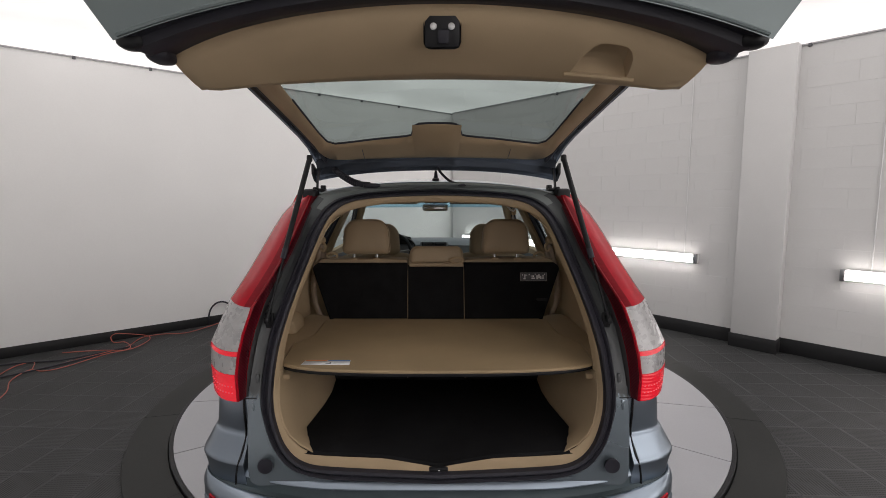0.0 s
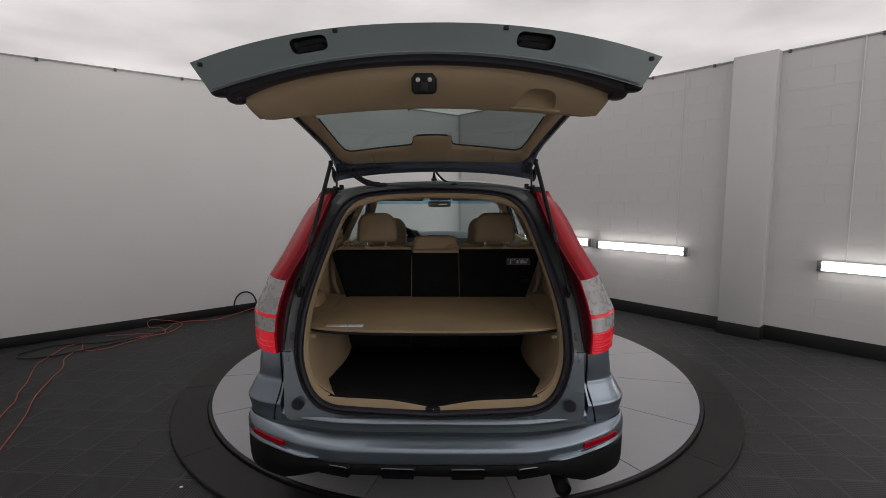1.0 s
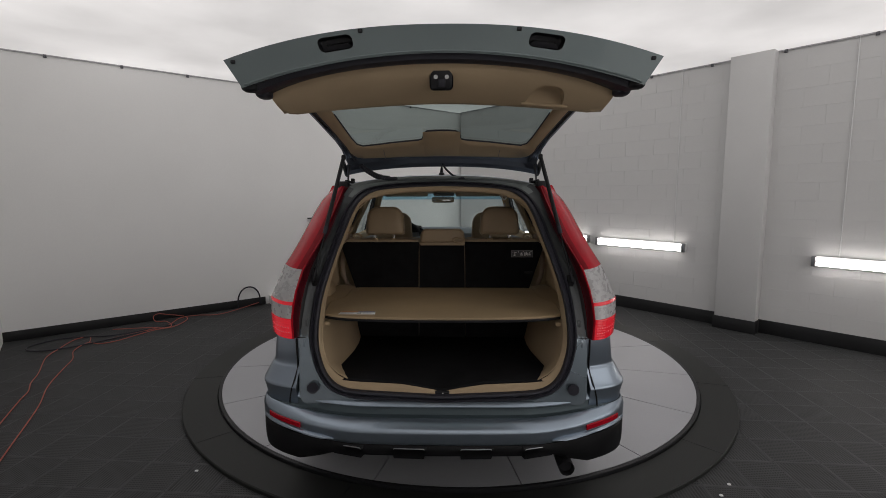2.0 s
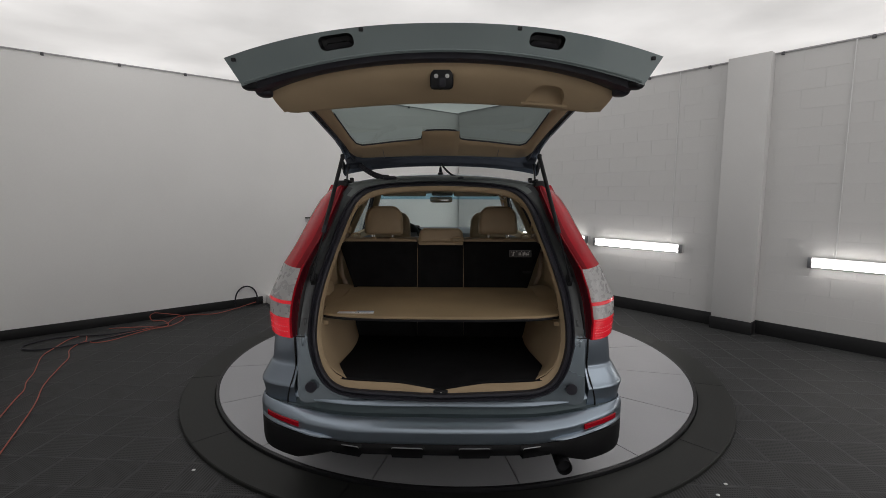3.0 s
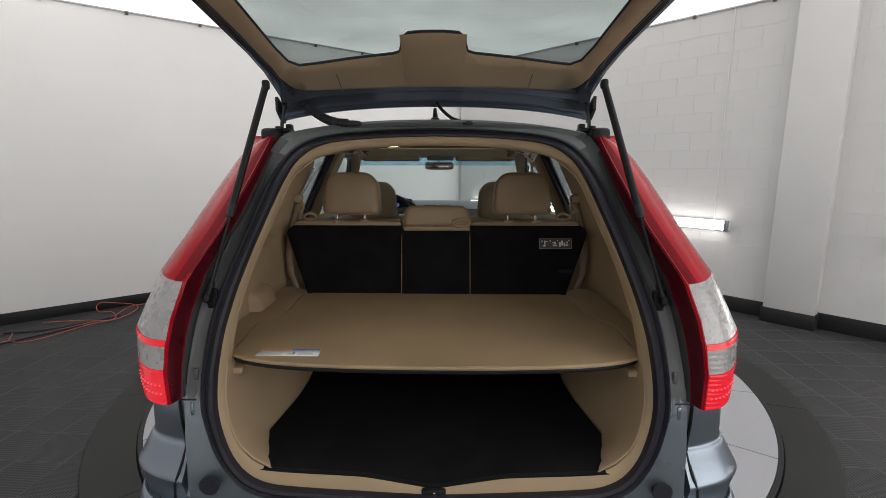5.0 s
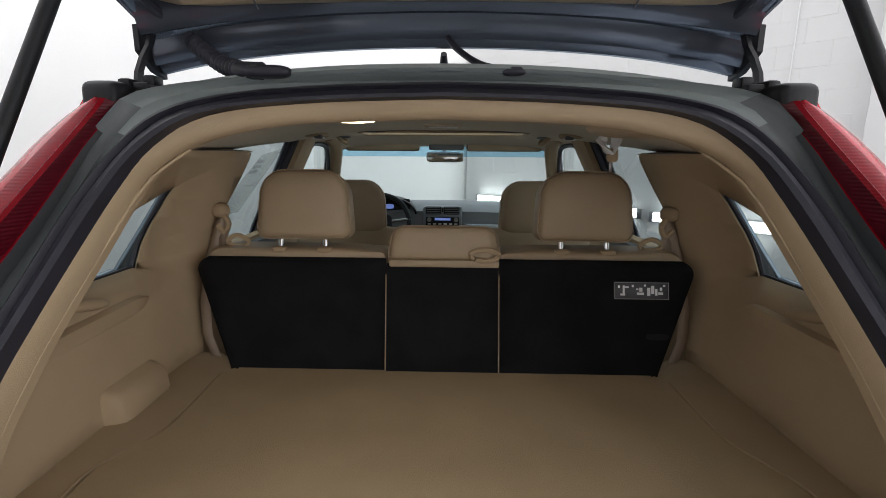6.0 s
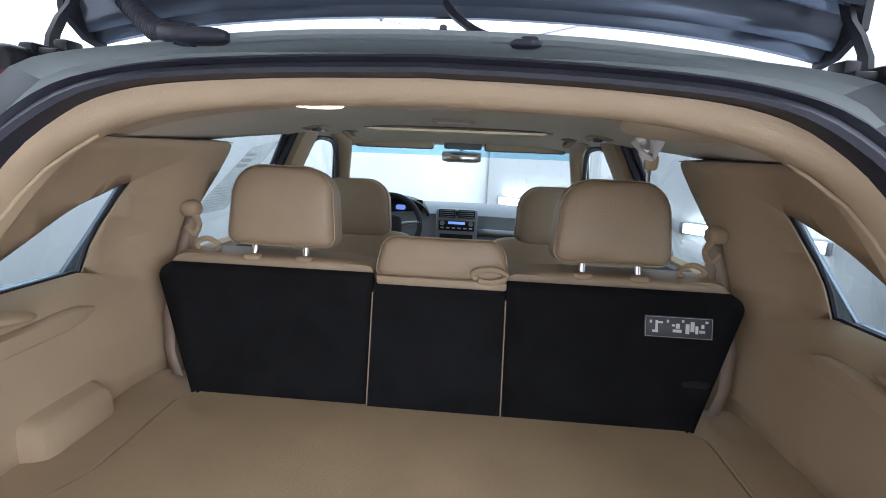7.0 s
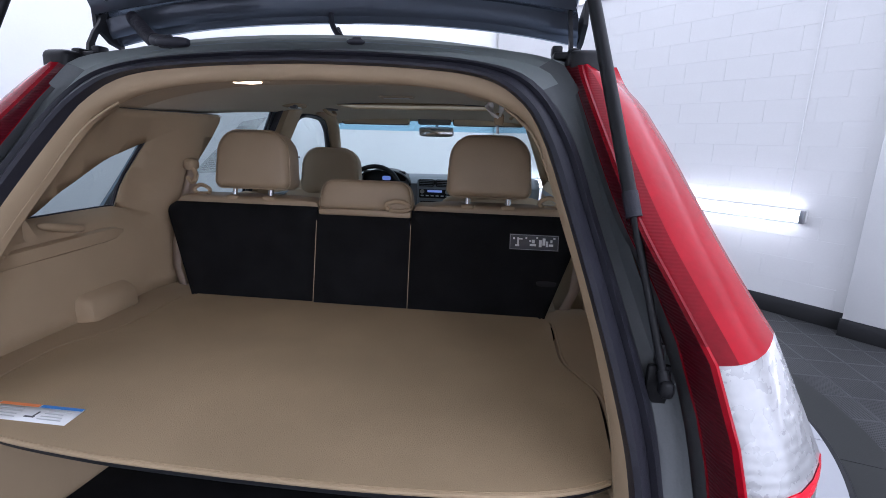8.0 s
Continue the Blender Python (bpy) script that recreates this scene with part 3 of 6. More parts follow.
part("windscreen", sheet([(-1, 0), (1, 0), (1, 1), (-1, 1)], (), 0.12,
                         lambda u, v: (u * (0.60 + 0.14 * v), 2.49 + 0.74 * v - 0.12 * abs(u) ** 2.2, 1.69 - 0.50 * v)), SHIELD, car, "clear laminated windscreen")
part("bonnet", sheet([(-1, 0), (1, 0), (1, 1), (-1, 1)], (), 0.15,
                     lambda u, v: (u * (half_width(3.2 + 1.15 * v, 1.05) - 0.05), 3.2 + 1.15 * v - 0.10 * u * u, 1.16 - 0.20 * v - 0.06 * abs(u) ** 3 - 0.06 * v ** 4)), PAINT, car, solid=0.01, offset=-1)
part("front_fascia", sheet([(-1, 0), (1, 0), (1, 1), (-1, 1)], (), 0.12,
                           lambda u, v: (u * 0.76, 4.47 - 0.17 * abs(u) ** 2.5 - 0.05 * (2 * v - 1) ** 2, 0.28 + 0.66 * v)), PAINT, car, solid=0.02, offset=-1)
part("underbody", box(0, 2.25, 0.42, 1.40, 4.2, 0.22, 0.03), BLACK, car, "black underbody")
for s in SIDES:
    for ay in AXLES:
        w = part("wheel", disc(s * 0.80 - 0.11, ay, 0.40, 0.345, 0.22, 48, 0.215, "x", 0.03), RUBBER, car, "black tyre on a silver rim")
        rim = joined(disc(s * 0.80 - 0.10, ay, 0.40, 0.217, 0.20, 40, 0.19, "x"), disc(s * 0.86 - 0.01, ay, 0.40, 0.06, 0.02, 24, 0, "x"),
                     *[box(s * 0.86, ay + 0.115 * math.cos(a), 0.40 + 0.115 * math.sin(a), 0.02, 0.05, 0.05, 0.01) for a in (2 * math.pi * k / 5 for k in range(5))],
                     *[tube([(s * 0.865, ay, 0.40), (s * 0.865, ay + 0.2 * math.cos(a), 0.40 + 0.2 * math.sin(a))], 0.024, 8) for a in (2 * math.pi * k / 5 for k in range(5))])
        part("rim", rim, METAL, w, "silver alloy rim")

# the frame of the tailgate opening
SEAL_OUT = [(0, .643), (.36, .659), (.462, .672), (.543, .706), (.60, .782), (.630, .878), (.640, .976), (.622, 1.156), (.598, 1.256), (.572, 1.351), (.544, 1.453), (.512, 1.562), (.448, 1.656), (.35, 1.692), (.183, 1.709), (0, 1.715)]
SEAL_IN = [(0, .686), (.36, .703), (.485, .722), (.552, .781), (.588, .878), (.598, .975), (.591, 1.08), (.580, 1.155), (.556, 1.255), (.530, 1.35), (.501, 1.452), (.468, 1.555), (.428, 1.62), (.352, 1.665), (.20, 1.683), (0, 1.690)]
TRIM_IN = [(0, .70), (.196, .737), (.445, .752), (.53, .80), (.568, .878), (.584, .975), (.580, 1.08), (.570, 1.155), (.548, 1.255), (.522, 1.35), (.491, 1.452), (.455, 1.561), (.402, 1.610), (.323, 1.637), (.204, 1.653), (0, 1.660)]
FRAME_OUT = [(0, .636), (.40, .638), (.58, .641), (.680, .65), (.690, .78), (.688, .88), (.682, .965), (.662, 1.15), (.642, 1.25), (.606, 1.36), (.578, 1.46), (.548, 1.58), (.52, 1.655), (.465, 1.703), (.24, 1.729), (0, 1.737)]


def half_loop(pts, n=90):
    """n spots spaced evenly on the smooth line through pts."""
    p = [np.array(q) for q in spline(pts, 10)]
    d = np.concatenate([[0], np.cumsum([np.linalg.norm(b - a) for a, b in zip(p, p[1:])])])
    w = np.linspace(0, d[-1], n)
    return [(float(np.interp(t, d, [q[0] for q in p])), float(np.interp(t, d, [q[1] for q in p]))) for t in w]


def opening(pts, dy=0.0, scale=1.0):
    h = half_loop(pts)
    full = h + [(-x, z) for x, z in h[-2:0:-1]]
    return [(x * scale, y_rear(z) + dy, z) for x, z in full]


def blend(a, b, t, dy=0.0):
    return [tuple(p + (q - p) * t + (dy if k == 1 else 0) for k, (p, q) in enumerate(zip(u, v))) for u, v in zip(a, b)]


so, si, ti, fo = opening(SEAL_OUT), opening(SEAL_IN), opening(TRIM_IN), opening(FRAME_OUT)
part("opening_seal", loft([blend(so, si, 0, 0.02), blend(so, si, 0.02, -0.004), blend(so, si, 0.25, -0.016), blend(so, si, 0.42, -0.006), blend(so, si, 0.5, -0.012), blend(so, si, 0.8, -0.022), blend(so, si, 1.0, -0.018), blend(so, si, 1.06, 0.0), blend(so, si, 1.06, 0.03)]),
     RUBBER, car, "black rubber weather seal round the opening")


def deep(t, d):
    """A ring of the trim, set deeper behind the seal up the sides than along the sill."""
    return [(x, y + d * (0.3 + 0.7 * min(1, max(0, (z - 0.85) / 0.2))), z) for x, y, z in blend(si, ti, t)]


part("opening_trim", loft([deep(0, 0.02), deep(0.08, 0.006), deep(0.5, 0.014), deep(0.85, 0.028), deep(1.0, 0.040), deep(1.02, 0.052), deep(0.9, 0.075)]),
     BEIGE, car, "beige plastic trim round the opening")
# painted metal outside the seal: shade-toned channel, lit tone along the roof, glossy below
up, up_far, low, over = bmesh.new(), bmesh.new(), bmesh.new(), bmesh.new()
rings = [blend(so, fo, 0.0, 0.02), blend(so, fo, 0.15, 0.03), blend(so, fo, 0.6, 0.03), blend(so, fo, 0.85, 0.02), blend(so, fo, 1.0, 0.006)]


def flat(z):
    return min(1, max(0, (1.30 - z) / 0.3))


for a, b in zip(rings, rings[1:]):
    for i in range(len(a)):
        j = (i + 1) % len(a)
        mid = (a[i][2] + b[j][2]) / 2
        bm = low if mid <= 0.97 else over if mid > 1.64 and abs(a[i][0]) < 0.475 else up if a[i][0] < 0 else up_far
        bm.faces.new([bm.verts.new((q[0], y_rear(q[2]) + (q[1] - y_rear(q[2])) * (1 - flat(q[2])), q[2])) for q in (a[i], a[j], b[j], b[i])])
for bm in (up, up_far, low, over):
    bmesh.ops.remove_doubles(bm, verts=bm.verts, dist=1e-5)
for bm in (up, up_far):
    part("rain_channel", bm, GUTTER, car, "grey painted channel beside the seal, toned for shade")
part("roof_channel", over, CHANNEL, car, "painted channel along the roof edge, toned as lit")
part("rear_panel", low, SILL_PAINT, car, "glossy painted sill below the opening")
part("roof_end", loft([[(x, roof_edge_y(x) + dy, roof_z(x, 0.43) + dz) for x in np.linspace(-0.54, 0.54, 40)] for dy, dz in ((0.03, 0.001), (0.0, 0.0), (-0.004, -0.006), (0.004, -0.014), (0.03, -0.02))], False), CHANNEL, car)
for s in SIDES:
    part("stop_cap", disc(s * 0.622, 0.012, 0.722, 0.027, 0.012, 28, 0, "y", 0.004), RUBBER, car, "round black rubber stop")
    part("panel_slot", box(s * 0.664, 0.0485, 0.935, 0.012, 0.010, 0.04, 0.004), SILL_PAINT, car)
    part("panel_slot", box(s * 0.652, 0.0625, 1.03, 0.014, 0.012, 0.036, 0.005), GUTTER, car)
    part("shoulder_cap", cushion(s * 0.540, 0.468, 1.682, 0.062, 0.085, 0.07, 0.4, 20, 12), BLACK, car, "black plastic cap above the tail lamp")

# tail lamps
LAMP = [((.708, .968), (.828, .980)), ((.714, 1.054), (.838, 1.066)), ((.713, 1.063), (.838, 1.073)), ((.706, 1.126), (.839, 1.138)), ((.703, 1.142), (.838, 1.153)),
        ((.692, 1.20), (.815, 1.21)), ((.668, 1.290), (.778, 1.305)), ((.655, 1.318), (.766, 1.328)), ((.632, 1.365), (.746, 1.37)), ((.592, 1.455), (.714, 1.455)), ((.556, 1.585), (.674, 1.585)), ((.538, 1.662), (.611, 1.662)), ((.535, 1.688), (.553, 1.693))]


upper_in, upper_out = spline([a for a, b in LAMP[6:]], 4), spline([b for a, b in LAMP[6:]], 4)
LAMP = LAMP[:6] + list(zip(upper_in, upper_out))


def lamp_row(s, k, t):
    (xi, zi), (xo, zo) = LAMP[k]
    x, z = xi + (xo - xi) * t, zi + (zo - zi) * t
    y = y_lamp(zi) + lerp(zi, (0.95, 0.09), (1.25, 0.095), (1.35, 0.088), (1.45, 0.092), (1.58, 0.115), (1.69, 0.05)) * t ** 1.9 - 0.008 * math.sin(math.pi * min(1, t))
    return (s * x, y, z)


def frame_x(z):
    pts = sorted((z_, x_) for x_, z_ in FRAME_OUT[3:])
    return float(np.interp(z, [p[0] for p in pts], [p[1] for p in pts]))


def lamp_piece(s, k0, k1, depth=0.0, t0=0.0, t1=1.0):
    rings = []
    for k in range(k0, k1 + 1):
        r = [lamp_row(s, k, t0 + (t1 - t0) * t) for t in (0, 0.12, 0.3, 0.5, 0.7, 0.88, 1.0)]
        if t1 == 1:
            x, y, z = r[-1]
            for dy in (0.012, 0.05, 0.11, 0.17):
                r.append((s * max(abs(x) + 0.004 * min(1, dy / 0.03), half_width(y + dy, z) + 0.005), y + dy, z))
        rings.append([(x, y + depth, z) for x, y, z in r])
    return loft(rings, False)


for s in SIDES:
    lamp = part("tail_lamp", lamp_piece(s, 6, len(LAMP) - 1, 0, 0.22), RED, car, "tall red and clear tail lamp")
    # same red lens, its inner strip darkened as it looks aslant
    part("deep_lens", lamp_piece(s, 6, len(LAMP) - 1, 0, 0, 0.22), DEEPRED, lamp, "inner strip of the red lens, darkened as seen aslant")
    part("brake_lens", lamp_piece(s, 0, 1), BRAKE, lamp, "red lower lens")
    for row, fine in ((0.34, 9), (0.60, 9)):
        dots = []
        for k in range(fine):
            t = 0.10 + 0.80 * k / (fine - 1)
            a, b = lamp_row(s, 0, t), lamp_row(s, 1, t)
            dots.append(cushion(a[0] + (b[0] - a[0]) * row, a[1] + (b[1] - a[1]) * row - 0.0005, a[2] + (b[2] - a[2]) * row, 0.006, 0.003, 0.005, 0.9, 8, 6))
        part("led_row", joined(*dots), LED, lamp, "row of small glowing red diodes")
    part("lens_band", lamp_piece(s, 1, 2, -0.002), BRAKE, lamp, "thin red divider")
    part("lens_band", lamp_piece(s, 3, 4, -0.002), BRAKE, lamp, "thin red divider")
    part("reversing_lens", lamp_piece(s, 2, 3), CLEAR, lamp, "clear lower lens")
    part("indicator_lens", lamp_piece(s, 4, 6), CLEAR, lamp, "clear upper lens")
    for nm, k0, k1, mat in (("lens_rim", 0, 9, RED), ("lens_rim", 9, len(LAMP) - 1, DEEPRED)):
        rings = []
        for k in range(k0, k1 + 1):
            x, y, z = lamp_row(s, k, 0)
            rings.append([(x + s * 0.001, y + 0.0005, z), (x - s * 0.004, y - 0.003, z), (x - s * 0.009, y + 0.003, z)])
        part(nm, loft(rings, False), mat, lamp, "red rim of the lens")
    rings = []
    for k in range(len(LAMP)):
        x, y, z = lamp_row(s, k, 0)
        d = min(1.0, (1.72 - z) / 0.3)
        end = (s * min(abs(x) - 0.022, frame_x(z) + 0.004), max(y + 0.035, y_rear(z) + 0.012), z)
        rings.append([(x - s * 0.009, y + 0.003, z)] + [(x - s * 0.009 + (end[0] - x + s * 0.009) * a, y + 0.003 + (end[1] - y - 0.003) * b, z) for a, b in ((0.4, 0.3), (0.6, 0.6), (0.66, 0.66), (1, 1))])
    part("lamp_flank", loft([r[3:] for r in rings], False), FLANK, lamp, "dark grey plastic beside the lamp")
    part("flank_edge", loft([r[2:4] for r in rings], False), DEEPRED, lamp, "red edge of the inner lens")
    part("ribbed_lens", loft([r[:3] for r in rings], False), DARKRED, lamp, "dark red ribbed inner lens")

# rear bumper
PLAN = spline([(0, .02), (.3, .022), (.5, .035), (.66, .05), (.785, .08), (.865, .13), (.90, .20), (.91, .34), (.912, .55)], 6)


def swell(x):
    t = min(1, max(0, (abs(x) - 0.42) / 0.42))
    return 0.036 * t * t * (3 - 2 * t)


def sweep(profile, start=0.0, rise=1.0, flat=False):
    """The profile (out, z) carried round the rear of the car along its plan."""
    half = [q for q in PLAN if q[0] >= start]
    rings = []
    for i, (x, y) in enumerate(half):
        a, b = half[max(0, i - 1)], half[min(len(half) - 1, i + 1)]
        d = Vector((b[0] - a[0], b[1] - a[1])).normalized()
        n = Vector((d.y, -d.x))
        k = 1 if flat else lerp(x, (0, 1), (0.4, 0.95), (0.6, 0.8), (0.76, 0.5), (0.87, 0.25), (0.92, 0.2))
        rings.append([(x + n.x * o * k, y + n.y * o * k, z + rise * swell(x)) for o, z in profile])
    return rings


def drawn(p):
    """The corner panel stands out further towards the foot of the lamp."""
    w = min(1, max(0, (p[2] - 0.72) / 0.24))
    w = w * w * (3 - 2 * w)
    k = 1 - 0.025 * w
    return (p[0] * k, p[1] - 0.052 * w, 1.65 + (p[2] - 1.65) * k)


def both(rings):
    return [[(-x, y, z) for x, y, z in r] for r in rings[::-1]] + rings


def round_profile(pts, n=4):
    return spline(pts, n)


bumper = part("rear_bumper", loft(both(sweep([(.030, .588), (.044, .5955), (.052, .597), (.062, .5955), (.090, .583), (.106, .573), (.116, .564), (.1195, .557), (.119, .549), (.118, .54), (.116, .515), (.112, .502), (.107, .495), (.08, .490)]))[1:], False), PAINT, car, "painted rear bumper with a bright top ridge")
part("sill_lip", loft(both(sweep([(-.03, .661), (-.010, .659), (-.002, .655), (.010, .644), (.0155, .638), (.0155, .634), (.010, .631), (-.02, .63)]))[1:], False), PAINT, car, "bright painted lip under the opening")
part("sill_recess", loft(both(sweep([(-.01, .636), (.002, .628), (.004, .612), (.010, .596), (.034, .586), (.06, .582)]))[1:], False), RECESS_SHADE, car, "recess between lip and bumper, its shade painted in")
rows = sweep([(.09, .499), (.108, .493), (.113, .480), (.111, .456), (.104, .440), (.08, .431), (.04, .427), (-.08, .428), (-.25, .42)], 0, 0.75)
for r in rows:
    fall = 0.075 * min(1, max(0, (r[2][0] - 0.5) / 0.2))
    for k in range(3, len(r)):
        r[k] = (r[k][0], r[k][1], r[k][2] - fall * min(1, (k - 2) / 3))
part("lower_valance", loft(both(rows)[1:], False), VALANCE, bumper, "black plastic lower valance")
for x in (-0.445, -0.155, 0.155, 0.445):
    y = lerp(abs(x), (0, -.085), (.3, -.078), (.5, -.052))
    turn = pose(x, y - 0.002, 0.468 + 0.5 * swell(x), 0, 0, (16 if x > 0 else -16) * (abs(x) / 0.445) ** 2)
    lobe = loft([[(u * w, d, h) for u, h in ((-1, hz), (-0.94, hz + 0.006), (0.94, hz + 0.006), (1, hz))] for w, d, hz in ((0.084, 0.02, 0.016), (0.084, -0.002, 0.016), (0.080, -0.012, 0.008), (0.074, -0.012, -0.018), (0.070, -0.002, -0.040), (0.066, 0.05, -0.046))], True, True)
    bmesh.ops.transform(lobe, matrix=turn, verts=lobe.verts)
    ins = tube(spline([(-0.072, -0.008, 0.002), (-0.071, -0.010, 0.009), (-0.062, -0.011, 0.013), (0, -0.012, 0.013), (0.062, -0.011, 0.013), (0.071, -0.010, 0.009), (0.072, -0.008, 0.002)], 4), 0.0026, 8)
    bmesh.ops.transform(ins, matrix=turn, verts=ins.verts)
    lo = part("valance_scoop", lobe, VALANCE, bumper, "black moulded scoop")
    part("valance_insert", ins, METAL, lo, "silver edge of the scoop")
for s in SIDES:
    corner_rows = sweep(round_profile([(-.055, .985), (-.05, .96), (-.040, .86), (-.036, .815), (-.031, .803), (-.022, .793), (.010, .735), (.018, .722), (.021, .712), (.019, .702), (.010, .665), (.004, .62), (.0, .57)], 3), 0.70, 0.0, True)
    corner_rows = [[drawn(p) for p in r] for r in corner_rows]
    first = [(x - 0.012, y + 0.035, z) for x, y, z in corner_rows[0]]
    part("bumper_corner", loft([[(s * x, y, z) for x, y, z in r] for r in [first] + corner_rows], False), PAINT, bumper, "flared painted bumper corner")
    rf = sweep([(.105, .524), (.128, .528), (.131, .549), (.112, .554)], 0.645, 0.95)
    rf = [r for r in rf if r[0][0] < 0.86]
    part("reflector", loft([[(s * x, y, z) for x, y, z in r] for r in rf], True, True), RED, bumper, "red rear reflector")
    rf = sweep([(.100, .502), (.124, .503), (.136, .507), (.134, .513), (.118, .521), (.105, .522)], 0.50, 0.95)
    rf = [r for r in rf if r[0][0] < 0.895]
    tip = [sum(p[k] for p in rf[0]) / len(rf[0]) for k in range(3)]
    rf = [[tuple(tip[k] + (p[k] - tip[k]) * 0.12 for k in range(3)) for p in rf[0]]] + rf[2:]
    part("bright_strip", loft([[(s * x, y, z) for x, y, z in r] for r in rf], True, True), PAINT, bumper, "bright moulding under the reflector")
for s in SIDES:
    joint = spline([(.722, .955), (.719, .88), (.713, .81), (.722, .745), (.745, .665), (.752, .61)], 6)
    line = [(s * x, lerp(x, (.70, .058), (.72, .062), (.752, .073)) - lerp(z, (.61, .008), (.665, .012), (.712, .022), (.735, .012), (.80, -.030), (.96, -.05)) - 0.001, z) for x, z in joint]
    line = [drawn(p) for p in line]
    gap = part("panel_gap", tube(line, 0.0042, 8), BLACK, car, "dark gap beside the bumper corner")
    part("gap_bead", tube([(x + s * 0.0055, y + 0.001, z) for x, y, z in line], 0.0013, 6), PAINT, gap, "bright painted edge of the gap")
    part("panel_joint", tube([(s * x, y_rear(0.962) + dy, 0.962) for x, dy in ((.652, -0.001), (.67, -0.001), (.69, 0.0), (.70, 0.004))], 0.0022, 6), BLACK, car)
part("exhaust_pipe", joined(tube([(0.582, -0.055, 0.368), (0.582, 0.0, 0.37), (0.585, 0.18, 0.385), (0.59, 0.6, 0.40)], 0.036, 20, 1, False), tube([(0.582, -0.03, 0.369), (0.585, 0.2, 0.385), (0.585, 0.5, 0.39)], 0.031, 20)), BLACK, car, "dark exhaust tailpipe")

# roof details at the rear
for s in SIDES:
    part("hinge_base", joined(box(s * 0.512, 0.505, 1.712, 0.05, 0.06, 0.014, 0.004), box(s * 0.524, 0.49, 1.70, 0.022, 0.045, 0.05, 0.006), box(s * 0.495, 0.505, 1.724, 0.02, 0.03, 0.018, 0.004)), BLACK, car, "black tailgate hinge bracket")
    part("hinge_arm", loft([[(s * (0.522 + dx * 0.0035), y + dy * 0.009, z + dz) for dx, dy, dz in ((-1, -1, 0), (1, -1, 0), (1, 1, 0.004), (-1, 1, 0.004))] for y, z in ((0.505, 1.712), (0.512, 1.74), (0.53, 1.768), (0.55, 1.79), (0.565, 1.82))], True, True), BLACK, car, "flat black hinge arm")
part("aerial", joined(cushion(0.0, 0.70, 1.76, 0.035, 0.09, 0.025, 0.6), tube([(0.0, 0.71, 1.765), (0.0, 0.66, 1.80)], lambda t: 0.012 - 0.006 * t, 10)), BLACK, car, "short black roof aerial")

# ---- the raised tailgate ----
GX = 0.0
gate = part("tailgate", loft([[(GX + u * w, y + dy * u * u, z - dz * abs(u) ** 2.3) for u in np.linspace(-1, 1, 33)]
                              for w, y, z, dy, dz in ((.645, -.742, 2.122, .042, .082), (.656, -.705, 2.128, .042, .078), (.665, -.55, 2.155, .04, .06), (.665, -.34, 2.145, .03, .05), (.64, -.26, 2.11, .02, .04), (.62, -.24, 2.07, .02, .03))], False),
            PAINT, car, "raised tailgate of the car")


def band(v, u):
    """The painted lower edge of the raised tailgate: v 0 at its lip, 1 at the seal."""
    x0, x1 = 0.645 * u, 0.600 * u
    z0, z1 = 2.122 - 0.082 * abs(u) ** 2.3, 2.048 - 0.084 * u * u
    return (GX + x0 + (x1 - x0) * v, -0.742 + 0.042 * u * u + 0.018 * v, z0 + (z1 - z0) * v)


def rounded(u0, u1, v0, v1, ru, rv, n=5):
    out = []
    for cu, cv, a0 in ((u1 - ru, v1 - rv, 0), (u0 + ru, v1 - rv, 90), (u0 + ru, v0 + rv, 180), (u1 - ru, v0 + rv, 270)):
        for i in range(n + 1):
            a = radians(a0 + 90 * i / n)
            out.append((cu + ru * math.cos(a), cv + rv * math.sin(a)))
    return out


GRABS = [rounded(-0.565, -0.405, 0.14, 0.62, 0.028, 0.17), rounded(0.40, 0.56, 0.14, 0.62, 0.028, 0.17)]
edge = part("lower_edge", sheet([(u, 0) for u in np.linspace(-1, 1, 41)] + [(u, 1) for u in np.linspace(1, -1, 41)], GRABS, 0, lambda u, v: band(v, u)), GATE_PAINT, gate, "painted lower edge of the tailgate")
for k, g in enumerate(GRABS):
    cu, cv = sum(p[0] for p in g) / len(g), sum(p[1] for p in g) / len(g)
    rings = []
    for t, dpt in ((1.0, 0.0), (1.0, 0.012), (0.92, 0.03), (0.75, 0.036), (0.02, 0.036)):
        r = []
        for u, v in g:
            x, y, z = band(cv + (v - cv) * t, cu + (u - cu) * t)
            r.append((x, y + dpt, z + 0.25 * dpt))
        rings.append(r)
    cup = part("grab_recess", loft(rings), BLACK, edge, "recessed black grab handle")
    ledge = []
    for v, dpt in ((0.36, 0.034), (0.40, 0.020), (0.52, 0.016), (0.58, 0.010)):
        ledge.append([(lambda p: (p[0], p[1] + dpt, p[2] + 0.25 * dpt))(band(v, cu + k * (0.052 if v < 0.5 else 0.066))) for k in (-1, -0.85, 0, 0.85, 1)])
    part("grab_ledge", loft(ledge, False), BLACK, cup, "moulded ledge inside the grab")
for u, v in ((-0.965, 0.15), (-0.36, 0.09), (0.345, 0.09), (0.965, 0.15)):
    x, y, z = band(v, u)
    part("stop_hole", cushion(x, y, z, 0.014, 0.008, 0.011, 0.4, 10, 8), BLACK, edge)
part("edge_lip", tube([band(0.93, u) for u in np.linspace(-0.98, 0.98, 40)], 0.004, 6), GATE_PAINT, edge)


def rim_top(u):
    return (GX + 0.600 * u, -0.724 + 0.042 * u * u, 2.048 - 0.084 * u * u)


def rim_low(u):
    return (GX + 0.560 * u, -0.655 + 0.095 * u * u, 2.037 - 0.05 * u * u - 0.018 * abs(u) ** 6)


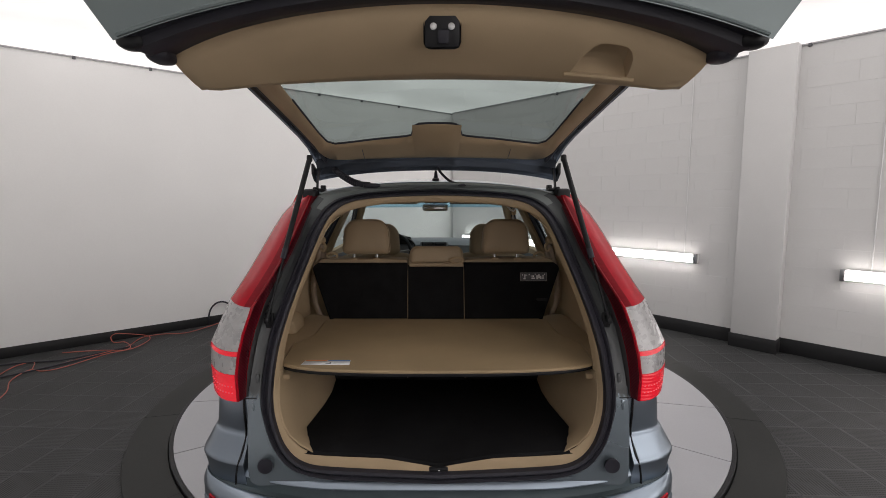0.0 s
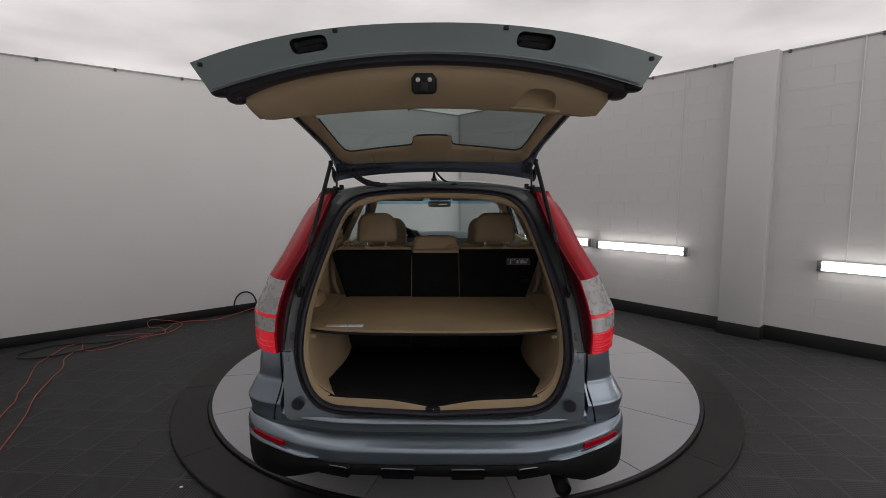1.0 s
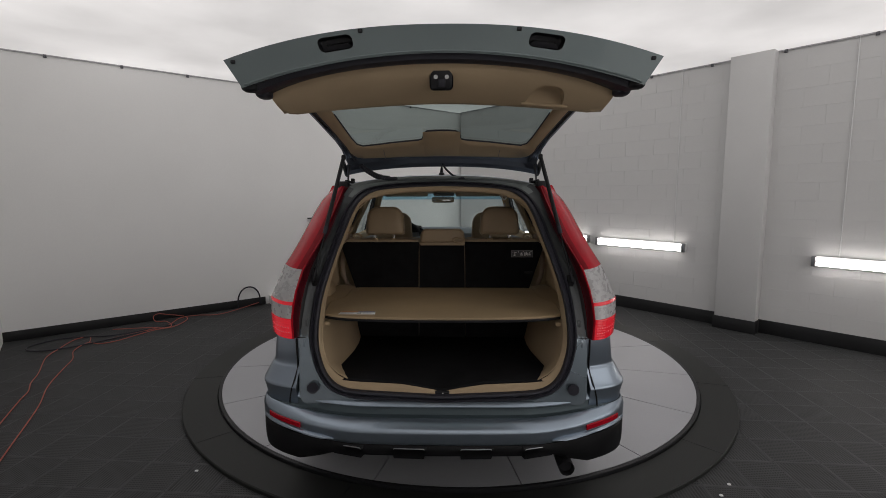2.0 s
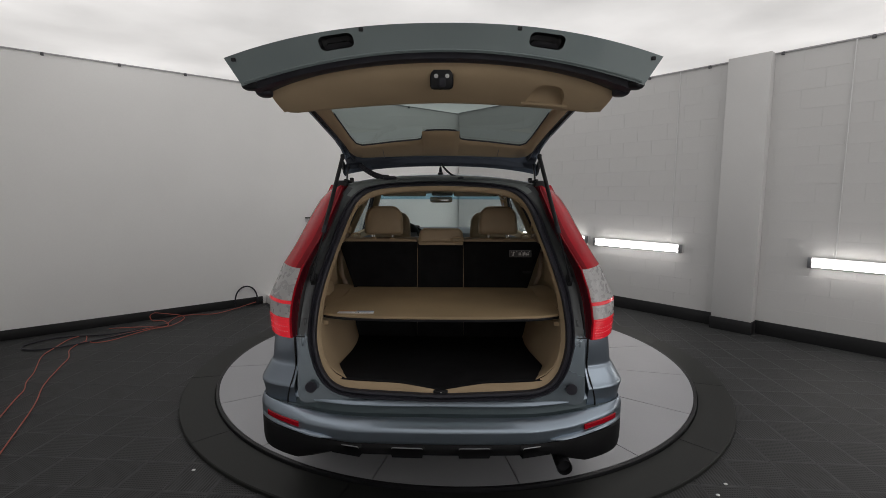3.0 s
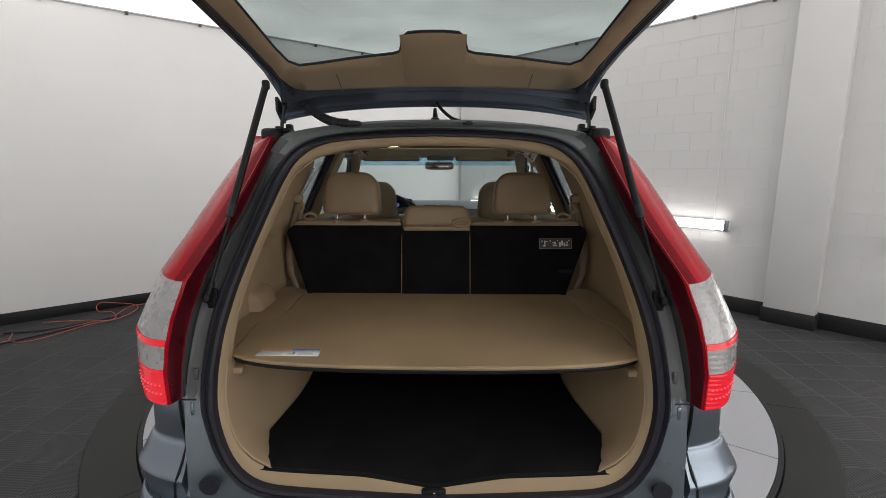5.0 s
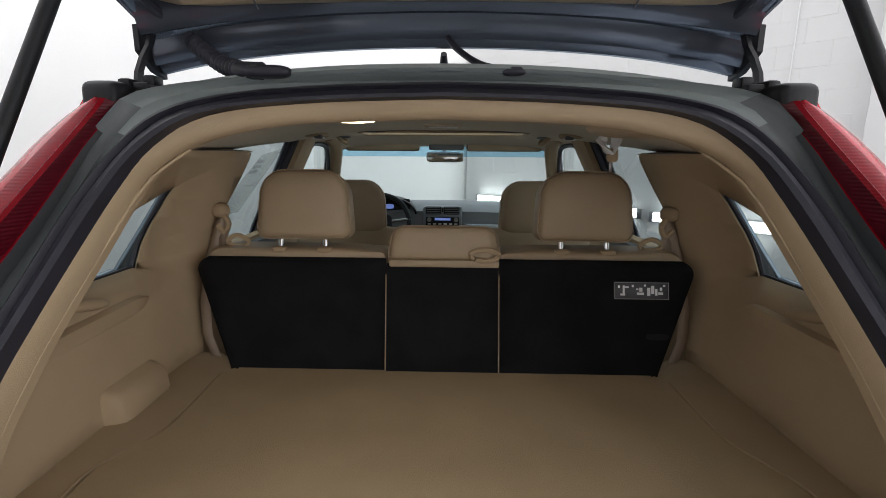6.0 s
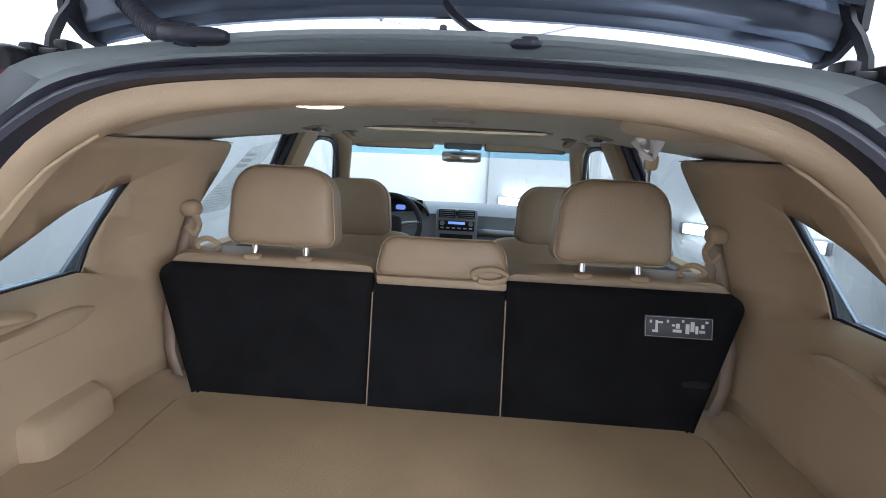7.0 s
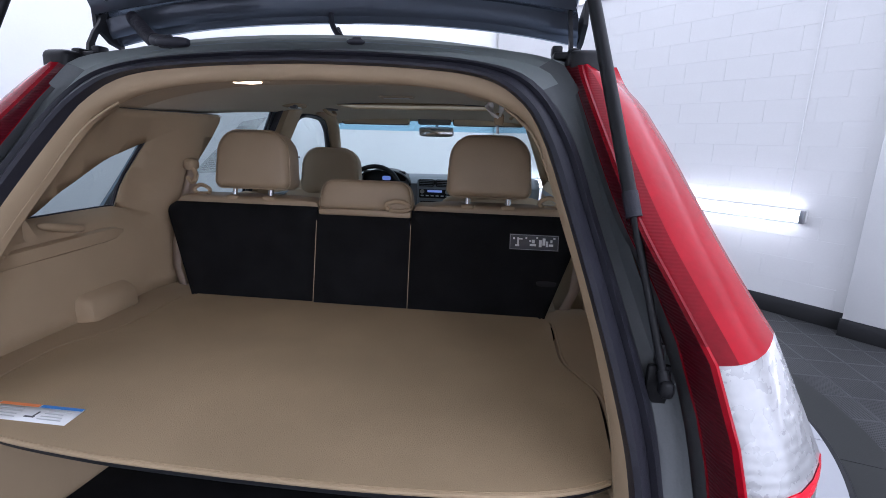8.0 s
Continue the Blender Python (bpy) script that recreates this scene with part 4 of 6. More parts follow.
U41 = [float(u) for u in np.linspace(-1, 1, 41)]


def between(a, b, t, dy=0.0, dz=0.0):
    return (a[0] + (b[0] - a[0]) * t, a[1] + (b[1] - a[1]) * t + dy, a[2] + (b[2] - a[2]) * t + dz)


part("gate_seal", loft([[between(rim_top(u), rim_low(u), t, dy, dz) for u in U41] for t, dy, dz in ((0, 0, 0), (0.08, 0.004, 0.012), (0.3, 0.0, 0.010), (0.36, -0.002, -0.006), (0.6, 0, -0.009), (0.8, 0, -0.004), (1.0, 0, 0.0), (1.0, 0.01, 0.05))], False),
     RUBBER, gate, "black seal round the tailgate")


def lining(u, v):
    """The beige lining of the lower tailgate: v 0 at the seal, 1 at its fold."""
    x0, y0, z0 = rim_low(u)
    x1, y1, z1 = GX + 0.545 * u, -0.520 + 0.02 * u * u, 1.947 - 0.033 * abs(u) ** 1.6 + 0.016 * max(0, (abs(u) - 0.9) / 0.1) ** 2
    return (x0 + (x1 - x0) * v, y0 + (y1 - y0) * v ** 2.0, z0 + (z1 - z0) * v)


PULL = [(0.50, 0.93), (0.525, 0.66), (0.565, 0.46), (0.62, 0.42), (0.68, 0.44), (0.715, 0.62), (0.73, 0.93)]
PULL = spline(PULL, 4, False)
lin = part("lower_lining", sheet([(u, 0) for u in np.linspace(-1, 1, 41)] + [(u, 1) for u in np.linspace(1, -1, 41)], [PULL], 0.1, lining), BEIGE, gate, "beige plastic lining of the tailgate")
cu, cv = 0.62, 0.70
rings = []
for t, dpt in ((1.0, 0.0), (0.99, 0.016), (0.93, 0.036), (0.7, 0.046), (0.02, 0.05)):
    rings.append([(lambda p: (p[0], p[1] + 0.2 * dpt, p[2] + dpt))(lining(cu + (u - cu) * t, cv + (v - cv) * t)) for u, v in PULL])
part("pull_pocket", loft(rings), BEIGE, lin, "recessed pull handle")
part("pull_lip", tube([lining(u, 0.93) for u in np.linspace(0.48, 0.76, 10)], 0.006, 8), BEIGE, lin)
part("fold", loft([[lining(u, 1) for u in U41], [between(lining(u, 1), lining(u, 1), 0, 0.012, -0.002) for u in U41],
                   [(GX + 0.548 * u, -0.46, 1.955 - 0.03 * u * u) for u in U41], [(GX + 0.56 * u, -0.32, 2.0 - 0.025 * u * u) for u in U41], [(GX + 0.57 * u, -0.10, 2.035 - 0.02 * u * u) for u in U41]], False), BEIGE, lin)
for s in SIDES:
    part("lining_end", loft([[lining(s, v) for v in np.linspace(0, 1, 9)], [(lambda p: (p[0] + s * 0.006, p[1], p[2] + 0.035))(lining(s, v)) for v in np.linspace(0, 1, 9)]], False), BEIGE, lin)
    part("gate_bumper", cushion(GX + s * 0.592, -0.635, 1.978, 0.055, 0.05, 0.035, 0.7, 14, 10), BLACK, gate, "black rubber stop")
    part("gate_bumper", cushion(GX + s * 0.572, -0.575, 1.972, 0.05, 0.07, 0.04, 0.7, 14, 10), RUBBER, gate)
p = lining(0.0, 0.42)
latch = part("latch", box(0, 0, 0, 0.072, 0.016, 0.072, 0.012), BLACK, gate, "black latch plate with two white rivets")
LATCH = Matrix.Translation(p) @ pose(0, -0.004, 0, 16, 0, 0)
latch.data.transform(LATCH)
for dx in (-0.017, 0.017):
    rv = part("rivet", cushion(dx, -0.009, 0.004, 0.013, 0.008, 0.013, 0.9, 12, 8), WHITE, latch, "white rivet")
    rv.data.transform(LATCH)
ca = part("catch", joined(box(0.002, -0.010, -0.014, 0.022, 0.010, 0.026, 0.004)), RUBBER, latch)
ca.data.transform(LATCH)


# glass and its surround
def pane_at(x, y, drop=0.0):
    return (GX + x, y, 2.064 - 0.36 * y - drop - 0.016 * (x / 0.43) ** 2)


def surround_half(y):
    return lerp(y, (-0.3, 0.625), (0.0, 0.563), (0.2, 0.522), (0.345, 0.496), (0.6, 0.475))


GLASS_HALF = [(0.52, -0.2), (0.488, 0.05), (0.455, 0.28), (0.440, 0.345), (0.412, 0.370), (0.36, 0.367), (0.25, 0.352), (0.12, 0.336), (0.10, 0.327), (0.093, 0.30), (0.086, 0.262), (0.07, 0.245), (0.03, 0.24)]
GLASS_LINE = GLASS_HALF + [(-x, y) for x, y in GLASS_HALF[::-1]]
outer_line = [(surround_half(y), y) for y in (-0.30, 0.0, 0.2, 0.36, 0.42)] + [(0.476, 0.462), (0.462, 0.485), (0.435, 0.500), (0.38, 0.508), (0.2, 0.515)]
outer_line = outer_line + [(-x, y) for x, y in outer_line[::-1]]
part("glass_surround", sheet(outer_line, [GLASS_LINE], 0.1, lambda x, y: pane_at(x, y, 0.022)), BEIGE, gate, "beige surround of the tailgate glass", solid=0.006, offset=0)
tg = part("tailgate_glass", sheet(GLASS_LINE, (), 0.15, lambda x, y: pane_at(x * 1.05, y + (0.02 if y > 0 else 0), 0.012)), GATEGLASS, gate, "dark tinted tailgate glass")
part("glass_border", tube([pane_at(x, y, 0.019) for x, y in GLASS_HALF[1:] + [(-x, y) for x, y in GLASS_HALF[:0:-1]]], 0.0045, 6), RUBBER, tg, "black border of the glass")
part("brake_light_cover", loft([[pane_at(x, y, 0.024 + 0.014 * (1 - (x / 0.098) ** 4) * f) for x in np.linspace(-0.094, 0.094, 13)] for y, f in ((0.244, 0.0), (0.256, 0.6), (0.29, 1), (0.40, 1.0), (0.48, 0.7), (0.513, 0.0))], False), BEIGE, gate, "beige cover of the high brake light")
for s in SIDES:
    part("side_rail", tube([pane_at(s * (surround_half(y) + 0.004), y, 0.016) for y in (-0.30, -0.1, 0.1, 0.2, 0.3, 0.4, 0.5, 0.56)], 0.008, 8), RUBBER, gate, "black seal along the side")
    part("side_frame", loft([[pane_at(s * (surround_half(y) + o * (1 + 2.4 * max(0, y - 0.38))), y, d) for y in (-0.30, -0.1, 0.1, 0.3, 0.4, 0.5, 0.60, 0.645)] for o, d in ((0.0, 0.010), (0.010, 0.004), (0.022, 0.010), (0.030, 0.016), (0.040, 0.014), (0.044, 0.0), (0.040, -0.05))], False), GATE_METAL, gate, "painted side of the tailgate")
    part("clip_mark", tube([pane_at(s * 0.31, 0.42, 0.0255), pane_at(s * 0.312, 0.52, 0.0255)], 0.0015, 6), INK, gate)
edge_rows = [(0.470, 0.006, 0), (0.500, 0.008, 0.2), (0.514, 0.010, 0.4), (0.520, 0.016, 0.5), (0.526, 0.024, 0.6), (0.534, 0.028, 0.7), (0.541, 0.024, 0.8), (0.546, 0.012, 0.9), (0.552, 0.006, 1), (0.574, 0.006, 1), (0.580, 0.014, 1), (0.584, 0.026, 1), (0.590, 0.032, 1), (0.598, 0.035, 1), (0.604, 0.031, 1), (0.607, 0.024, 1), (0.611, 0.024, 1), (0.615, 0.031, 1), (0.622, 0.036, 1), (0.630, 0.034, 1), (0.635, 0.026, 1), (0.636, -0.03, 1)]
def edge_half(y):
    return lerp(y, (0.47, 0.520), (0.54, 0.532), (0.60, 0.552), (0.64, 0.556))


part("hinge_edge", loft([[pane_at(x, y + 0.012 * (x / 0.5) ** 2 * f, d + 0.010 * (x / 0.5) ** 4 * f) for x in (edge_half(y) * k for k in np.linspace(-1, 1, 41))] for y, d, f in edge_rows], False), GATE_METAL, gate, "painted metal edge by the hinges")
for s in SIDES:
    part("hinge_plate", loft([[pane_at(s * x, y, d) for y, d in ((0.57, 0.0), (0.57, 0.045), (0.61, 0.06), (0.65, 0.055), (0.65, 0.0))] for x in (0.552, 0.562)], True, True), BLACK, gate, "black hinge plate")
for s in SIDES:
    part("edge_slot", tube([pane_at(s * x, 0.563 + 0.012 * (x / 0.5) ** 2, 0.006) for x in (0.20, 0.28, 0.36)], 0.007, 8, 0.5), BLACK, gate)
    top, foot = Vector((s * 0.512, 0.348, 1.836)), Vector((s * 0.627, 0.108, 1.233))
    mid = top + (foot - top) * 0.64
    st = part("gas_strut", tube([top, mid], 0.0103, 14), BLACK, car, "black gas strut with a slim rod")
    part("rod", tube([mid, foot], 0.0055, 10), BLACK, st, "slim dark rod")
    part("sleeve", tube([mid + (top - mid) * 0.09, mid - (top - mid) * 0.0], 0.0115, 14), RUBBER, st)
    part("ball_joint", joined(cushion(foot.x, foot.y, foot.z, 0.018, 0.022, 0.026, 0.6, 14, 10), tube([foot, foot + (mid - foot) * 0.10], 0.0085, 10)), BLACK, st, "black ball joint")
    part("stud", tube([(foot.x, foot.y, foot.z), (foot.x + s * 0.008, foot.y + 0.03, foot.z - 0.004)], 0.006, 10), METAL, st, "bare metal stud")
    part("ball_joint", cushion(top.x, top.y, top.z, 0.022, 0.022, 0.03, 0.6, 14, 10), BLACK, st)
    part("strut_bracket", joined(box(s * 0.626, 0.136, 1.222, 0.034, 0.012, 0.066, 0.006), box(s * 0.622, 0.133, 1.272, 0.012, 0.01, 0.03, 0.003)), BLACK, car, "painted strut bracket")

# wiring between roof and tailgate
pts = spline([(-0.46, 0.57, 1.81), (-0.445, 0.565, 1.795), (-0.41, 0.54, 1.772), (-0.365, 0.50, 1.748), (-0.325, 0.462, 1.736), (-0.285, 0.447, 1.732)], 40)
part("wiring_sleeve", tube(pts, lambda t: 0.0135 + 0.0024 * math.sin(t * 2 * math.pi * 20) if 0.08 < t < 0.78 else 0.0135, 12), RUBBER, car, "corrugated black wiring sleeve")
part("wiring_boot", cushion(-0.275, 0.444, 1.730, 0.075, 0.03, 0.02, 0.7, 14, 10), RUBBER, car)
part("washer_hose", tube(spline([(0.006, 0.60, 1.83), (0.008, 0.595, 1.815), (0.025, 0.55, 1.785), (0.06, 0.49, 1.75), (0.098, 0.447, 1.734)], 6), 0.0058, 8), RUBBER, car, "thin black washer hose")
part("hose_boot", cushion(0.108, 0.445, 1.732, 0.04, 0.022, 0.014, 0.7, 12, 8), RUBBER, car)

# ---- the car, inside ----
def trim_x(z):
    pts = sorted((z_, x_) for x_, z_ in TRIM_IN[2:-2])
    return float(np.interp(z, [p[0] for p in pts], [p[1] for p in pts]))


def inner_x(y, z):
    """Half the width inside the car, drawn in towards the tailgate opening."""
    base = lerp(z, (0.74, 0.50), (1.04, 0.695), (1.20, 0.703), (1.27, 0.705), (1.29, 0.712), (1.32, 0.745), (1.40, 0.735), (1.5, 0.685), (1.612, 0.61), (1.68, 0.50))
    return min(base, trim_x(z) + 0.002 + max(0.0, y - y_rear(z) - 0.05) * 0.85)


def lining_x(y, z):
    """The side lining, which stands further in by the belt guides."""
    k = min(1.0, max(0.0, (y - 0.82) / 0.16))
    front = lerp(z, (1.04, 0.66), (1.20, 0.685), (1.30, 0.675), (1.40, 0.648), (1.45, 0.630), (1.557, 0.592), (1.612, 0.568))
    return inner_x(y, z) + (min(front, inner_x(y, z)) - inner_x(y, z)) * k * k * (3 - 2 * k)


# the lined sides of the load space
upper_line = ([(y_rear(z) + 0.05, z) for z in (1.04, 1.10, 1.16, 1.22, 1.28, 1.34, 1.40, 1.46, 1.52, 1.57, 1.612)]
              + [(0.60, 1.612), (0.8, 1.612), (1.0, 1.612), (1.055, 1.613), (1.078, 1.606), (1.080, 1.588), (1.062, 1.54), (1.012, 1.46), (0.985, 1.39), (0.97, 1.33), (0.955, 1.26), (0.93, 1.15), (0.90, 1.04), (0.7, 1.04), (0.5, 1.04), (0.3, 1.04)])
SEAM = [(0.60, 0.155), (0.606, 0.22), (0.617, 0.33), (0.618, 0.40), (0.592, 0.463), (0.567, 0.53), (0.565, 0.62), (0.568, 0.72), (0.566, 0.772), (0.552, 0.784), (0.540, 0.797), (0.537, 0.83)]
for s in SIDES:
    up = part("pillar_lining", sheet(upper_line, [QUARTER], 0.05, lambda y, z: (s * lining_x(y, z), y, z)), BEIGE, car, "beige plastic lining of the rear pillar", solid=0.004, offset=-s)
    qw = part("quarter_window", sheet(QUARTER, (), 0.12, lambda y, z: (s * (inner_x(y, z) + 0.012), y, z)), PANE, car, "tinted quarter glass")
    part("window_seal", tube([(s * (inner_x(y, z) + 0.008), y, z) for y, z in QUARTER + QUARTER[:1]], 0.005, 6), RUBBER, qw, "black window seal")
    part("window_reveal", loft([[(s * (inner_x(y, z) + 0.012), y, z) for y, z in QUARTER], [(s * (half_width(y, z) + 0.004), 0.64 + (y - 0.64) * 1.1, 1.42 + (z - 1.42) * 1.1) for y, z in QUARTER]]), BLACK, up)
    rings = []
    for d in (0.040, 0.048, 0.06, 0.09, 0.14, 0.2, 0.3, 0.42, 0.55, 0.68, 0.78, 0.86):
        row = []
        for z in (0.757, 0.765, 0.785, 0.82, 0.86, 0.90, 0.95, 1.0, 1.042):
            back = lerp(z, (0.75, 0.530), (0.80, 0.545), (0.90, 0.565), (1.042, 0.60)) - 0.03 * max(0.0, math.sin(math.pi * min(1, max(0, (d - 0.22) / 0.6)))) * min(1, (1.042 - z) / 0.1)
            k = min(1.0, (d - 0.040) / 0.16)
            k = k * k * (3 - 2 * k)
            row.append((s * (trim_x(z) + 0.003 + (back - trim_x(z) - 0.003) * k), y_rear(z) + d - (1 - k) * 0.03 * min(1, max(0, (1.05 - z) / 0.2)), z))
        rings.append(row)
    part("side_lining", loft(rings, False), BEIGE, car, "beige plastic side lining below the cover", solid=0.004, offset=0)
    led = [(x, y) for x, y in SEAM] + [(0.62, 0.90), (0.712, 0.90), (0.712, 0.6), (0.70, 0.3), (0.63, 0.2)]
    part("side_shelf", sheet(led, (), 0.1, lambda x, y: (s * x, y, 1.049 + 0.03 * max(0, (x - 0.62)))), BEIGE, car, "beige side shelf beside the cover", False, solid=0.008, offset=0)
    part("shelf_edge", tube(spline([(s * (x + 0.002), y, 1.0505) for x, y in SEAM], 4), 0.0045, 8), BEIGE, car, "rounded edge of the side shelf")
    part("lining_seam", tube([(s * (lining_x(y, 1.61) - 0.001), y, 1.612) for y in np.linspace(0.47, 1.06, 24)], 0.0018, 6), INK, car, "dark seam under the headliner")
    part("lining_return", loft([[(s * (lining_x(y, 1.612) - 0.001), y, 1.610), (s * (lining_x(y, 1.612) + 0.03), y, 1.6135), (s * (lining_x(y, 1.612) + 0.07), y, 1.617)] for y in np.linspace(0.80, 1.088, 12)], False), BEIGE, up, solid=0.002, offset=0)
    # the moulded rail and cup under the window
    rail = []
    for a in np.linspace(0, 1, 15):
        y = 0.24 + 0.50 * a
        z0 = 1.258 + 0.008 * a
        w = 0.018 * min(1.0, (1 - a) * 9 + 0.02) ** 0.5
        rail.append([(s * (inner_x(y, z0 + dz * w) - o * w / 0.018), y, z0 + dz * w) for dz, o in ((-1.2, -0.004), (-1.1, 0.008), (-0.9, 0.014), (0, 0.017), (0.8, 0.020), (1.0, 0.016), (1.06, -0.004))])
    part("side_rail", loft(rail, False), BEIGE, up, "moulded beige rail")
    tab = cushion(0, 0, 0, 0.030, 0.135, 0.026, 0.9, 20, 10)
    bmesh.ops.transform(tab, matrix=pose(s * 0.708, 0.548, 1.308, -14, 0, 0), verts=tab.verts)
    part("window_tab", tab, BEIGE, up, "beige moulded tab under the window")
    if s < 0:
        part("moulded_step", loft([[(s * (x + 0.06 * b), y + b * (y - 0.62) * 0.1, z) for x, z in ((0.70, 1.045), (0.655, 1.048), (0.650, 1.056), (0.652, 1.085), (0.660, 1.104), (0.675, 1.116), (0.712, 1.130))] for y, b in ((0.534, 1), (0.540, 0.35), (0.548, 0.08), (0.562, 0), (0.69, 0), (0.704, 0.08), (0.71, 0.35), (0.716, 1))], False), BEIGE, up)
    part("trim_clip", cushion(s * 0.566, 0.185, 1.275, 0.012, 0.02, 0.02, 0.5, 12, 8), BEIGE, car)
    part("shelf_hook", box(s * 0.585, 0.15, 1.005, 0.05, 0.025, 0.02, 0.005), BEIGE, car)
    # belts
    strap = [(0.612, 0.952, 1.430), (0.622, 0.945, 1.39), (0.640, 0.940, 1.33), (0.656, 0.935, 1.27)]
    bt = part("seat_belt", loft([[(s * (x - 0.017), y, z), (s * x, y - 0.003, z), (s * (x + 0.017), y + 0.004, z)] for x, y, z in strap], False), BELT, car, "beige seat belt hanging from the pillar", solid=0.002, offset=0)
    part("belt_return", loft([[(s * (x - 0.014), y, z), (s * (x + 0.014), y + 0.004, z)] for x, y, z in ((0.608, 0.948, 1.425), (0.604, 0.935, 1.36), (0.612, 0.92, 1.29), (0.618, 0.91, 1.25))], False), BELT, bt, solid=0.002, offset=0)
    part("belt_lower", loft([[(s * (x - 0.016), y, z), (s * (x + 0.016), y + 0.008, z)] for x, y, z in ((0.656, 0.935, 1.275), (0.652, 0.895, 1.20), (0.640, 0.868, 1.12), (0.612, 0.850, 1.065))], False), BELT, bt, solid=0.002, offset=0)
    part("belt_guide", joined(cushion(s * 0.620, 0.967, 1.449, 0.046, 0.05, 0.042, 0.8, 18, 12), tube(spline([(s * 0.606, 0.955, 1.436), (s * 0.592, 0.948, 1.415), (s * 0.602, 0.942, 1.392), (s * 0.622, 0.948, 1.408)], 4), 0.008, 8)), BEIGE, bt, "beige belt guide")

# black sheets added behind the linings to stop light leaking in
for s in SIDES:
    part("inner_panel", sheet([(0.20, 0.70), (1.0, 0.70), (1.0, 1.28), (0.20, 1.28)], (), 0, lambda y, z: (s * 0.74, y, z)), BLACK, car, "black sheet added behind the lining against light leaks")
# load floor
def sill_z(x):
    return lerp(abs(x), (0, 0.702), (0.06, 0.712), (0.196, 0.737), (0.445, 0.750), (0.5, 0.752))


rows = []
for dy, dz, k in ((0.012, -0.006, 1), (0.008, 0.002, 1), (0.014, 0.010, 1), (0.05, 0.016, 1)):
    rows.append([(x * k, y_rear(0.72) + dy, sill_z(x) + dz) for x in np.linspace(-0.50, 0.50, 41)])
for y, k in ((0.22, 1.12), (0.5, 1.28), (0.95, 1.28)):
    rows.append([(x * k, y, 0.757) for x in np.linspace(-0.50, 0.50, 41)])
part("load_floor", loft(rows, False), CARPET, car, "black carpeted load floor", solid=0.012, offset=-1)
part("sill_notch", box(0, 0.042, 0.694, 0.07, 0.02, 0.02, 0.006), BLACK, car, "black latch cover on the sill")
part("striker", cushion(0.002, 0.034, 0.692, 0.008, 0.006, 0.010, 0.6, 8, 6), CHROME, car, "chrome striker")
part("rear_floor", box(0, 1.75, 0.56, 1.3, 1.9, 0.06, 0.02), CARPET, car, "dark cabin carpet")


def rounded_loop(x0, x1, y0, y1, r, n=4):
    out = []
    for cx, cy, a0 in ((x1 - r, y1 - r, 0), (x0 + r, y1 - r, 90), (x0 + r, y0 + r, 180), (x1 - r, y0 + r, 270)):
        out += [(cx + r * math.cos(radians(a0 + 90 * i / n)), cy + r * math.sin(radians(a0 + 90 * i / n))) for i in range(n + 1)]
    return out


# headliner
def liner_edge(y):
    return lerp(y, (1.0, 1.614), (1.25, 1.634), (1.6, 1.656), (2.1, 1.660), (2.45, 1.63))


def liner_z(x, y):
    top = lerp(y, (0.42, 1.669), (0.52, 1.671), (0.70, 1.682), (0.74, 1.700), (0.9, 1.710), (2.1, 1.710), (2.45, 1.655))
    w = inner_x(y, 1.612) + 0.004
    return top - (top - liner_edge(y)) * min(1, abs(x) / w) ** 3.2


SUN_X, SUN_Y = 0.365, (1.72, 2.045)
hole_v = [(y - 0.70) / 1.755 for y in SUN_Y]
part("headliner", sheet([(-1, 0), (1, 0), (1, 1), (-1, 1)], [[(-0.596, hole_v[0]), (0.596, hole_v[0]), (0.596, hole_v[1]), (-0.596, hole_v[1])]], 0.05,
                        lambda u, v: (lambda y: (u * (inner_x(y, 1.612) + 0.012), y, liner_z(u * (inner_x(y, 1.612) + 0.004), y)))(0.70 + v * 1.755)), ROOFCLOTH, car, "pale beige cloth headliner", solid=0.004, offset=-1)


def header_front(x):
    """The front edge of the moulded panel behind the headliner."""
    return 0.70 + 0.06 * min(1, abs(x) / 0.34) ** 2


rows = []
for a, up_ in ((0.0, 0.0), (0.25, 0), (0.5, 0), (0.75, 0), (0.93, 0), (0.98, 0.002), (1.0, 0.007), (1.0, 0.03)):
    row = []
    for u in np.linspace(-1, 1, 41):
        y = 0.485 + a * (header_front(u * 0.56) - 0.485)
        w = inner_x(y, 1.612) + 0.004
        top = lerp(y, (0.42, 1.669), (0.52, 1.671), (0.76, 1.682))
        row.append((u * w, y, top - (top - 1.614) * abs(u) ** 3.2 + up_))
    rows.append(row)
part("rear_header", loft(rows, False), LINER, car, "moulded beige header panel over the load space", solid=0.003, offset=0)
sr = rounded_loop(-SUN_X, SUN_X, SUN_Y[0] + 0.002, SUN_Y[1] - 0.002, 0.03)
part("sunroof_frame", loft([[(x, y, z) for x, y in sr] for z in (1.702, 1.770)], True), LINER, car, "beige edge of the sunroof opening")
part("sunroof_trim", tube([(x, y, liner_z(x, y) - 0.002) for x, y in sr + sr[:1]], 0.006, 6), BEIGE, car, "beige trim round the sunroof opening")
part("sunroof_shade", tube([(x, SUN_Y[0] + 0.012 - 0.02 * (x / 0.36) ** 2, 1.706) for x in np.linspace(-0.345, 0.345, 14)], 0.009, 8), INK, car, "dark front edge of the sunshade")
cl = part("cabin_lamp", box(0.0, 1.36, liner_z(0, 1.36) - 0.006, 0.13, 0.06, 0.010, 0.004), LINER, car, "beige unlit cabin lamp")
part("lens", box(0.0, 1.36, liner_z(0, 1.36) - 0.0115, 0.10, 0.04, 0.003, 0.001), WHITE, cl, "white lamp lens")
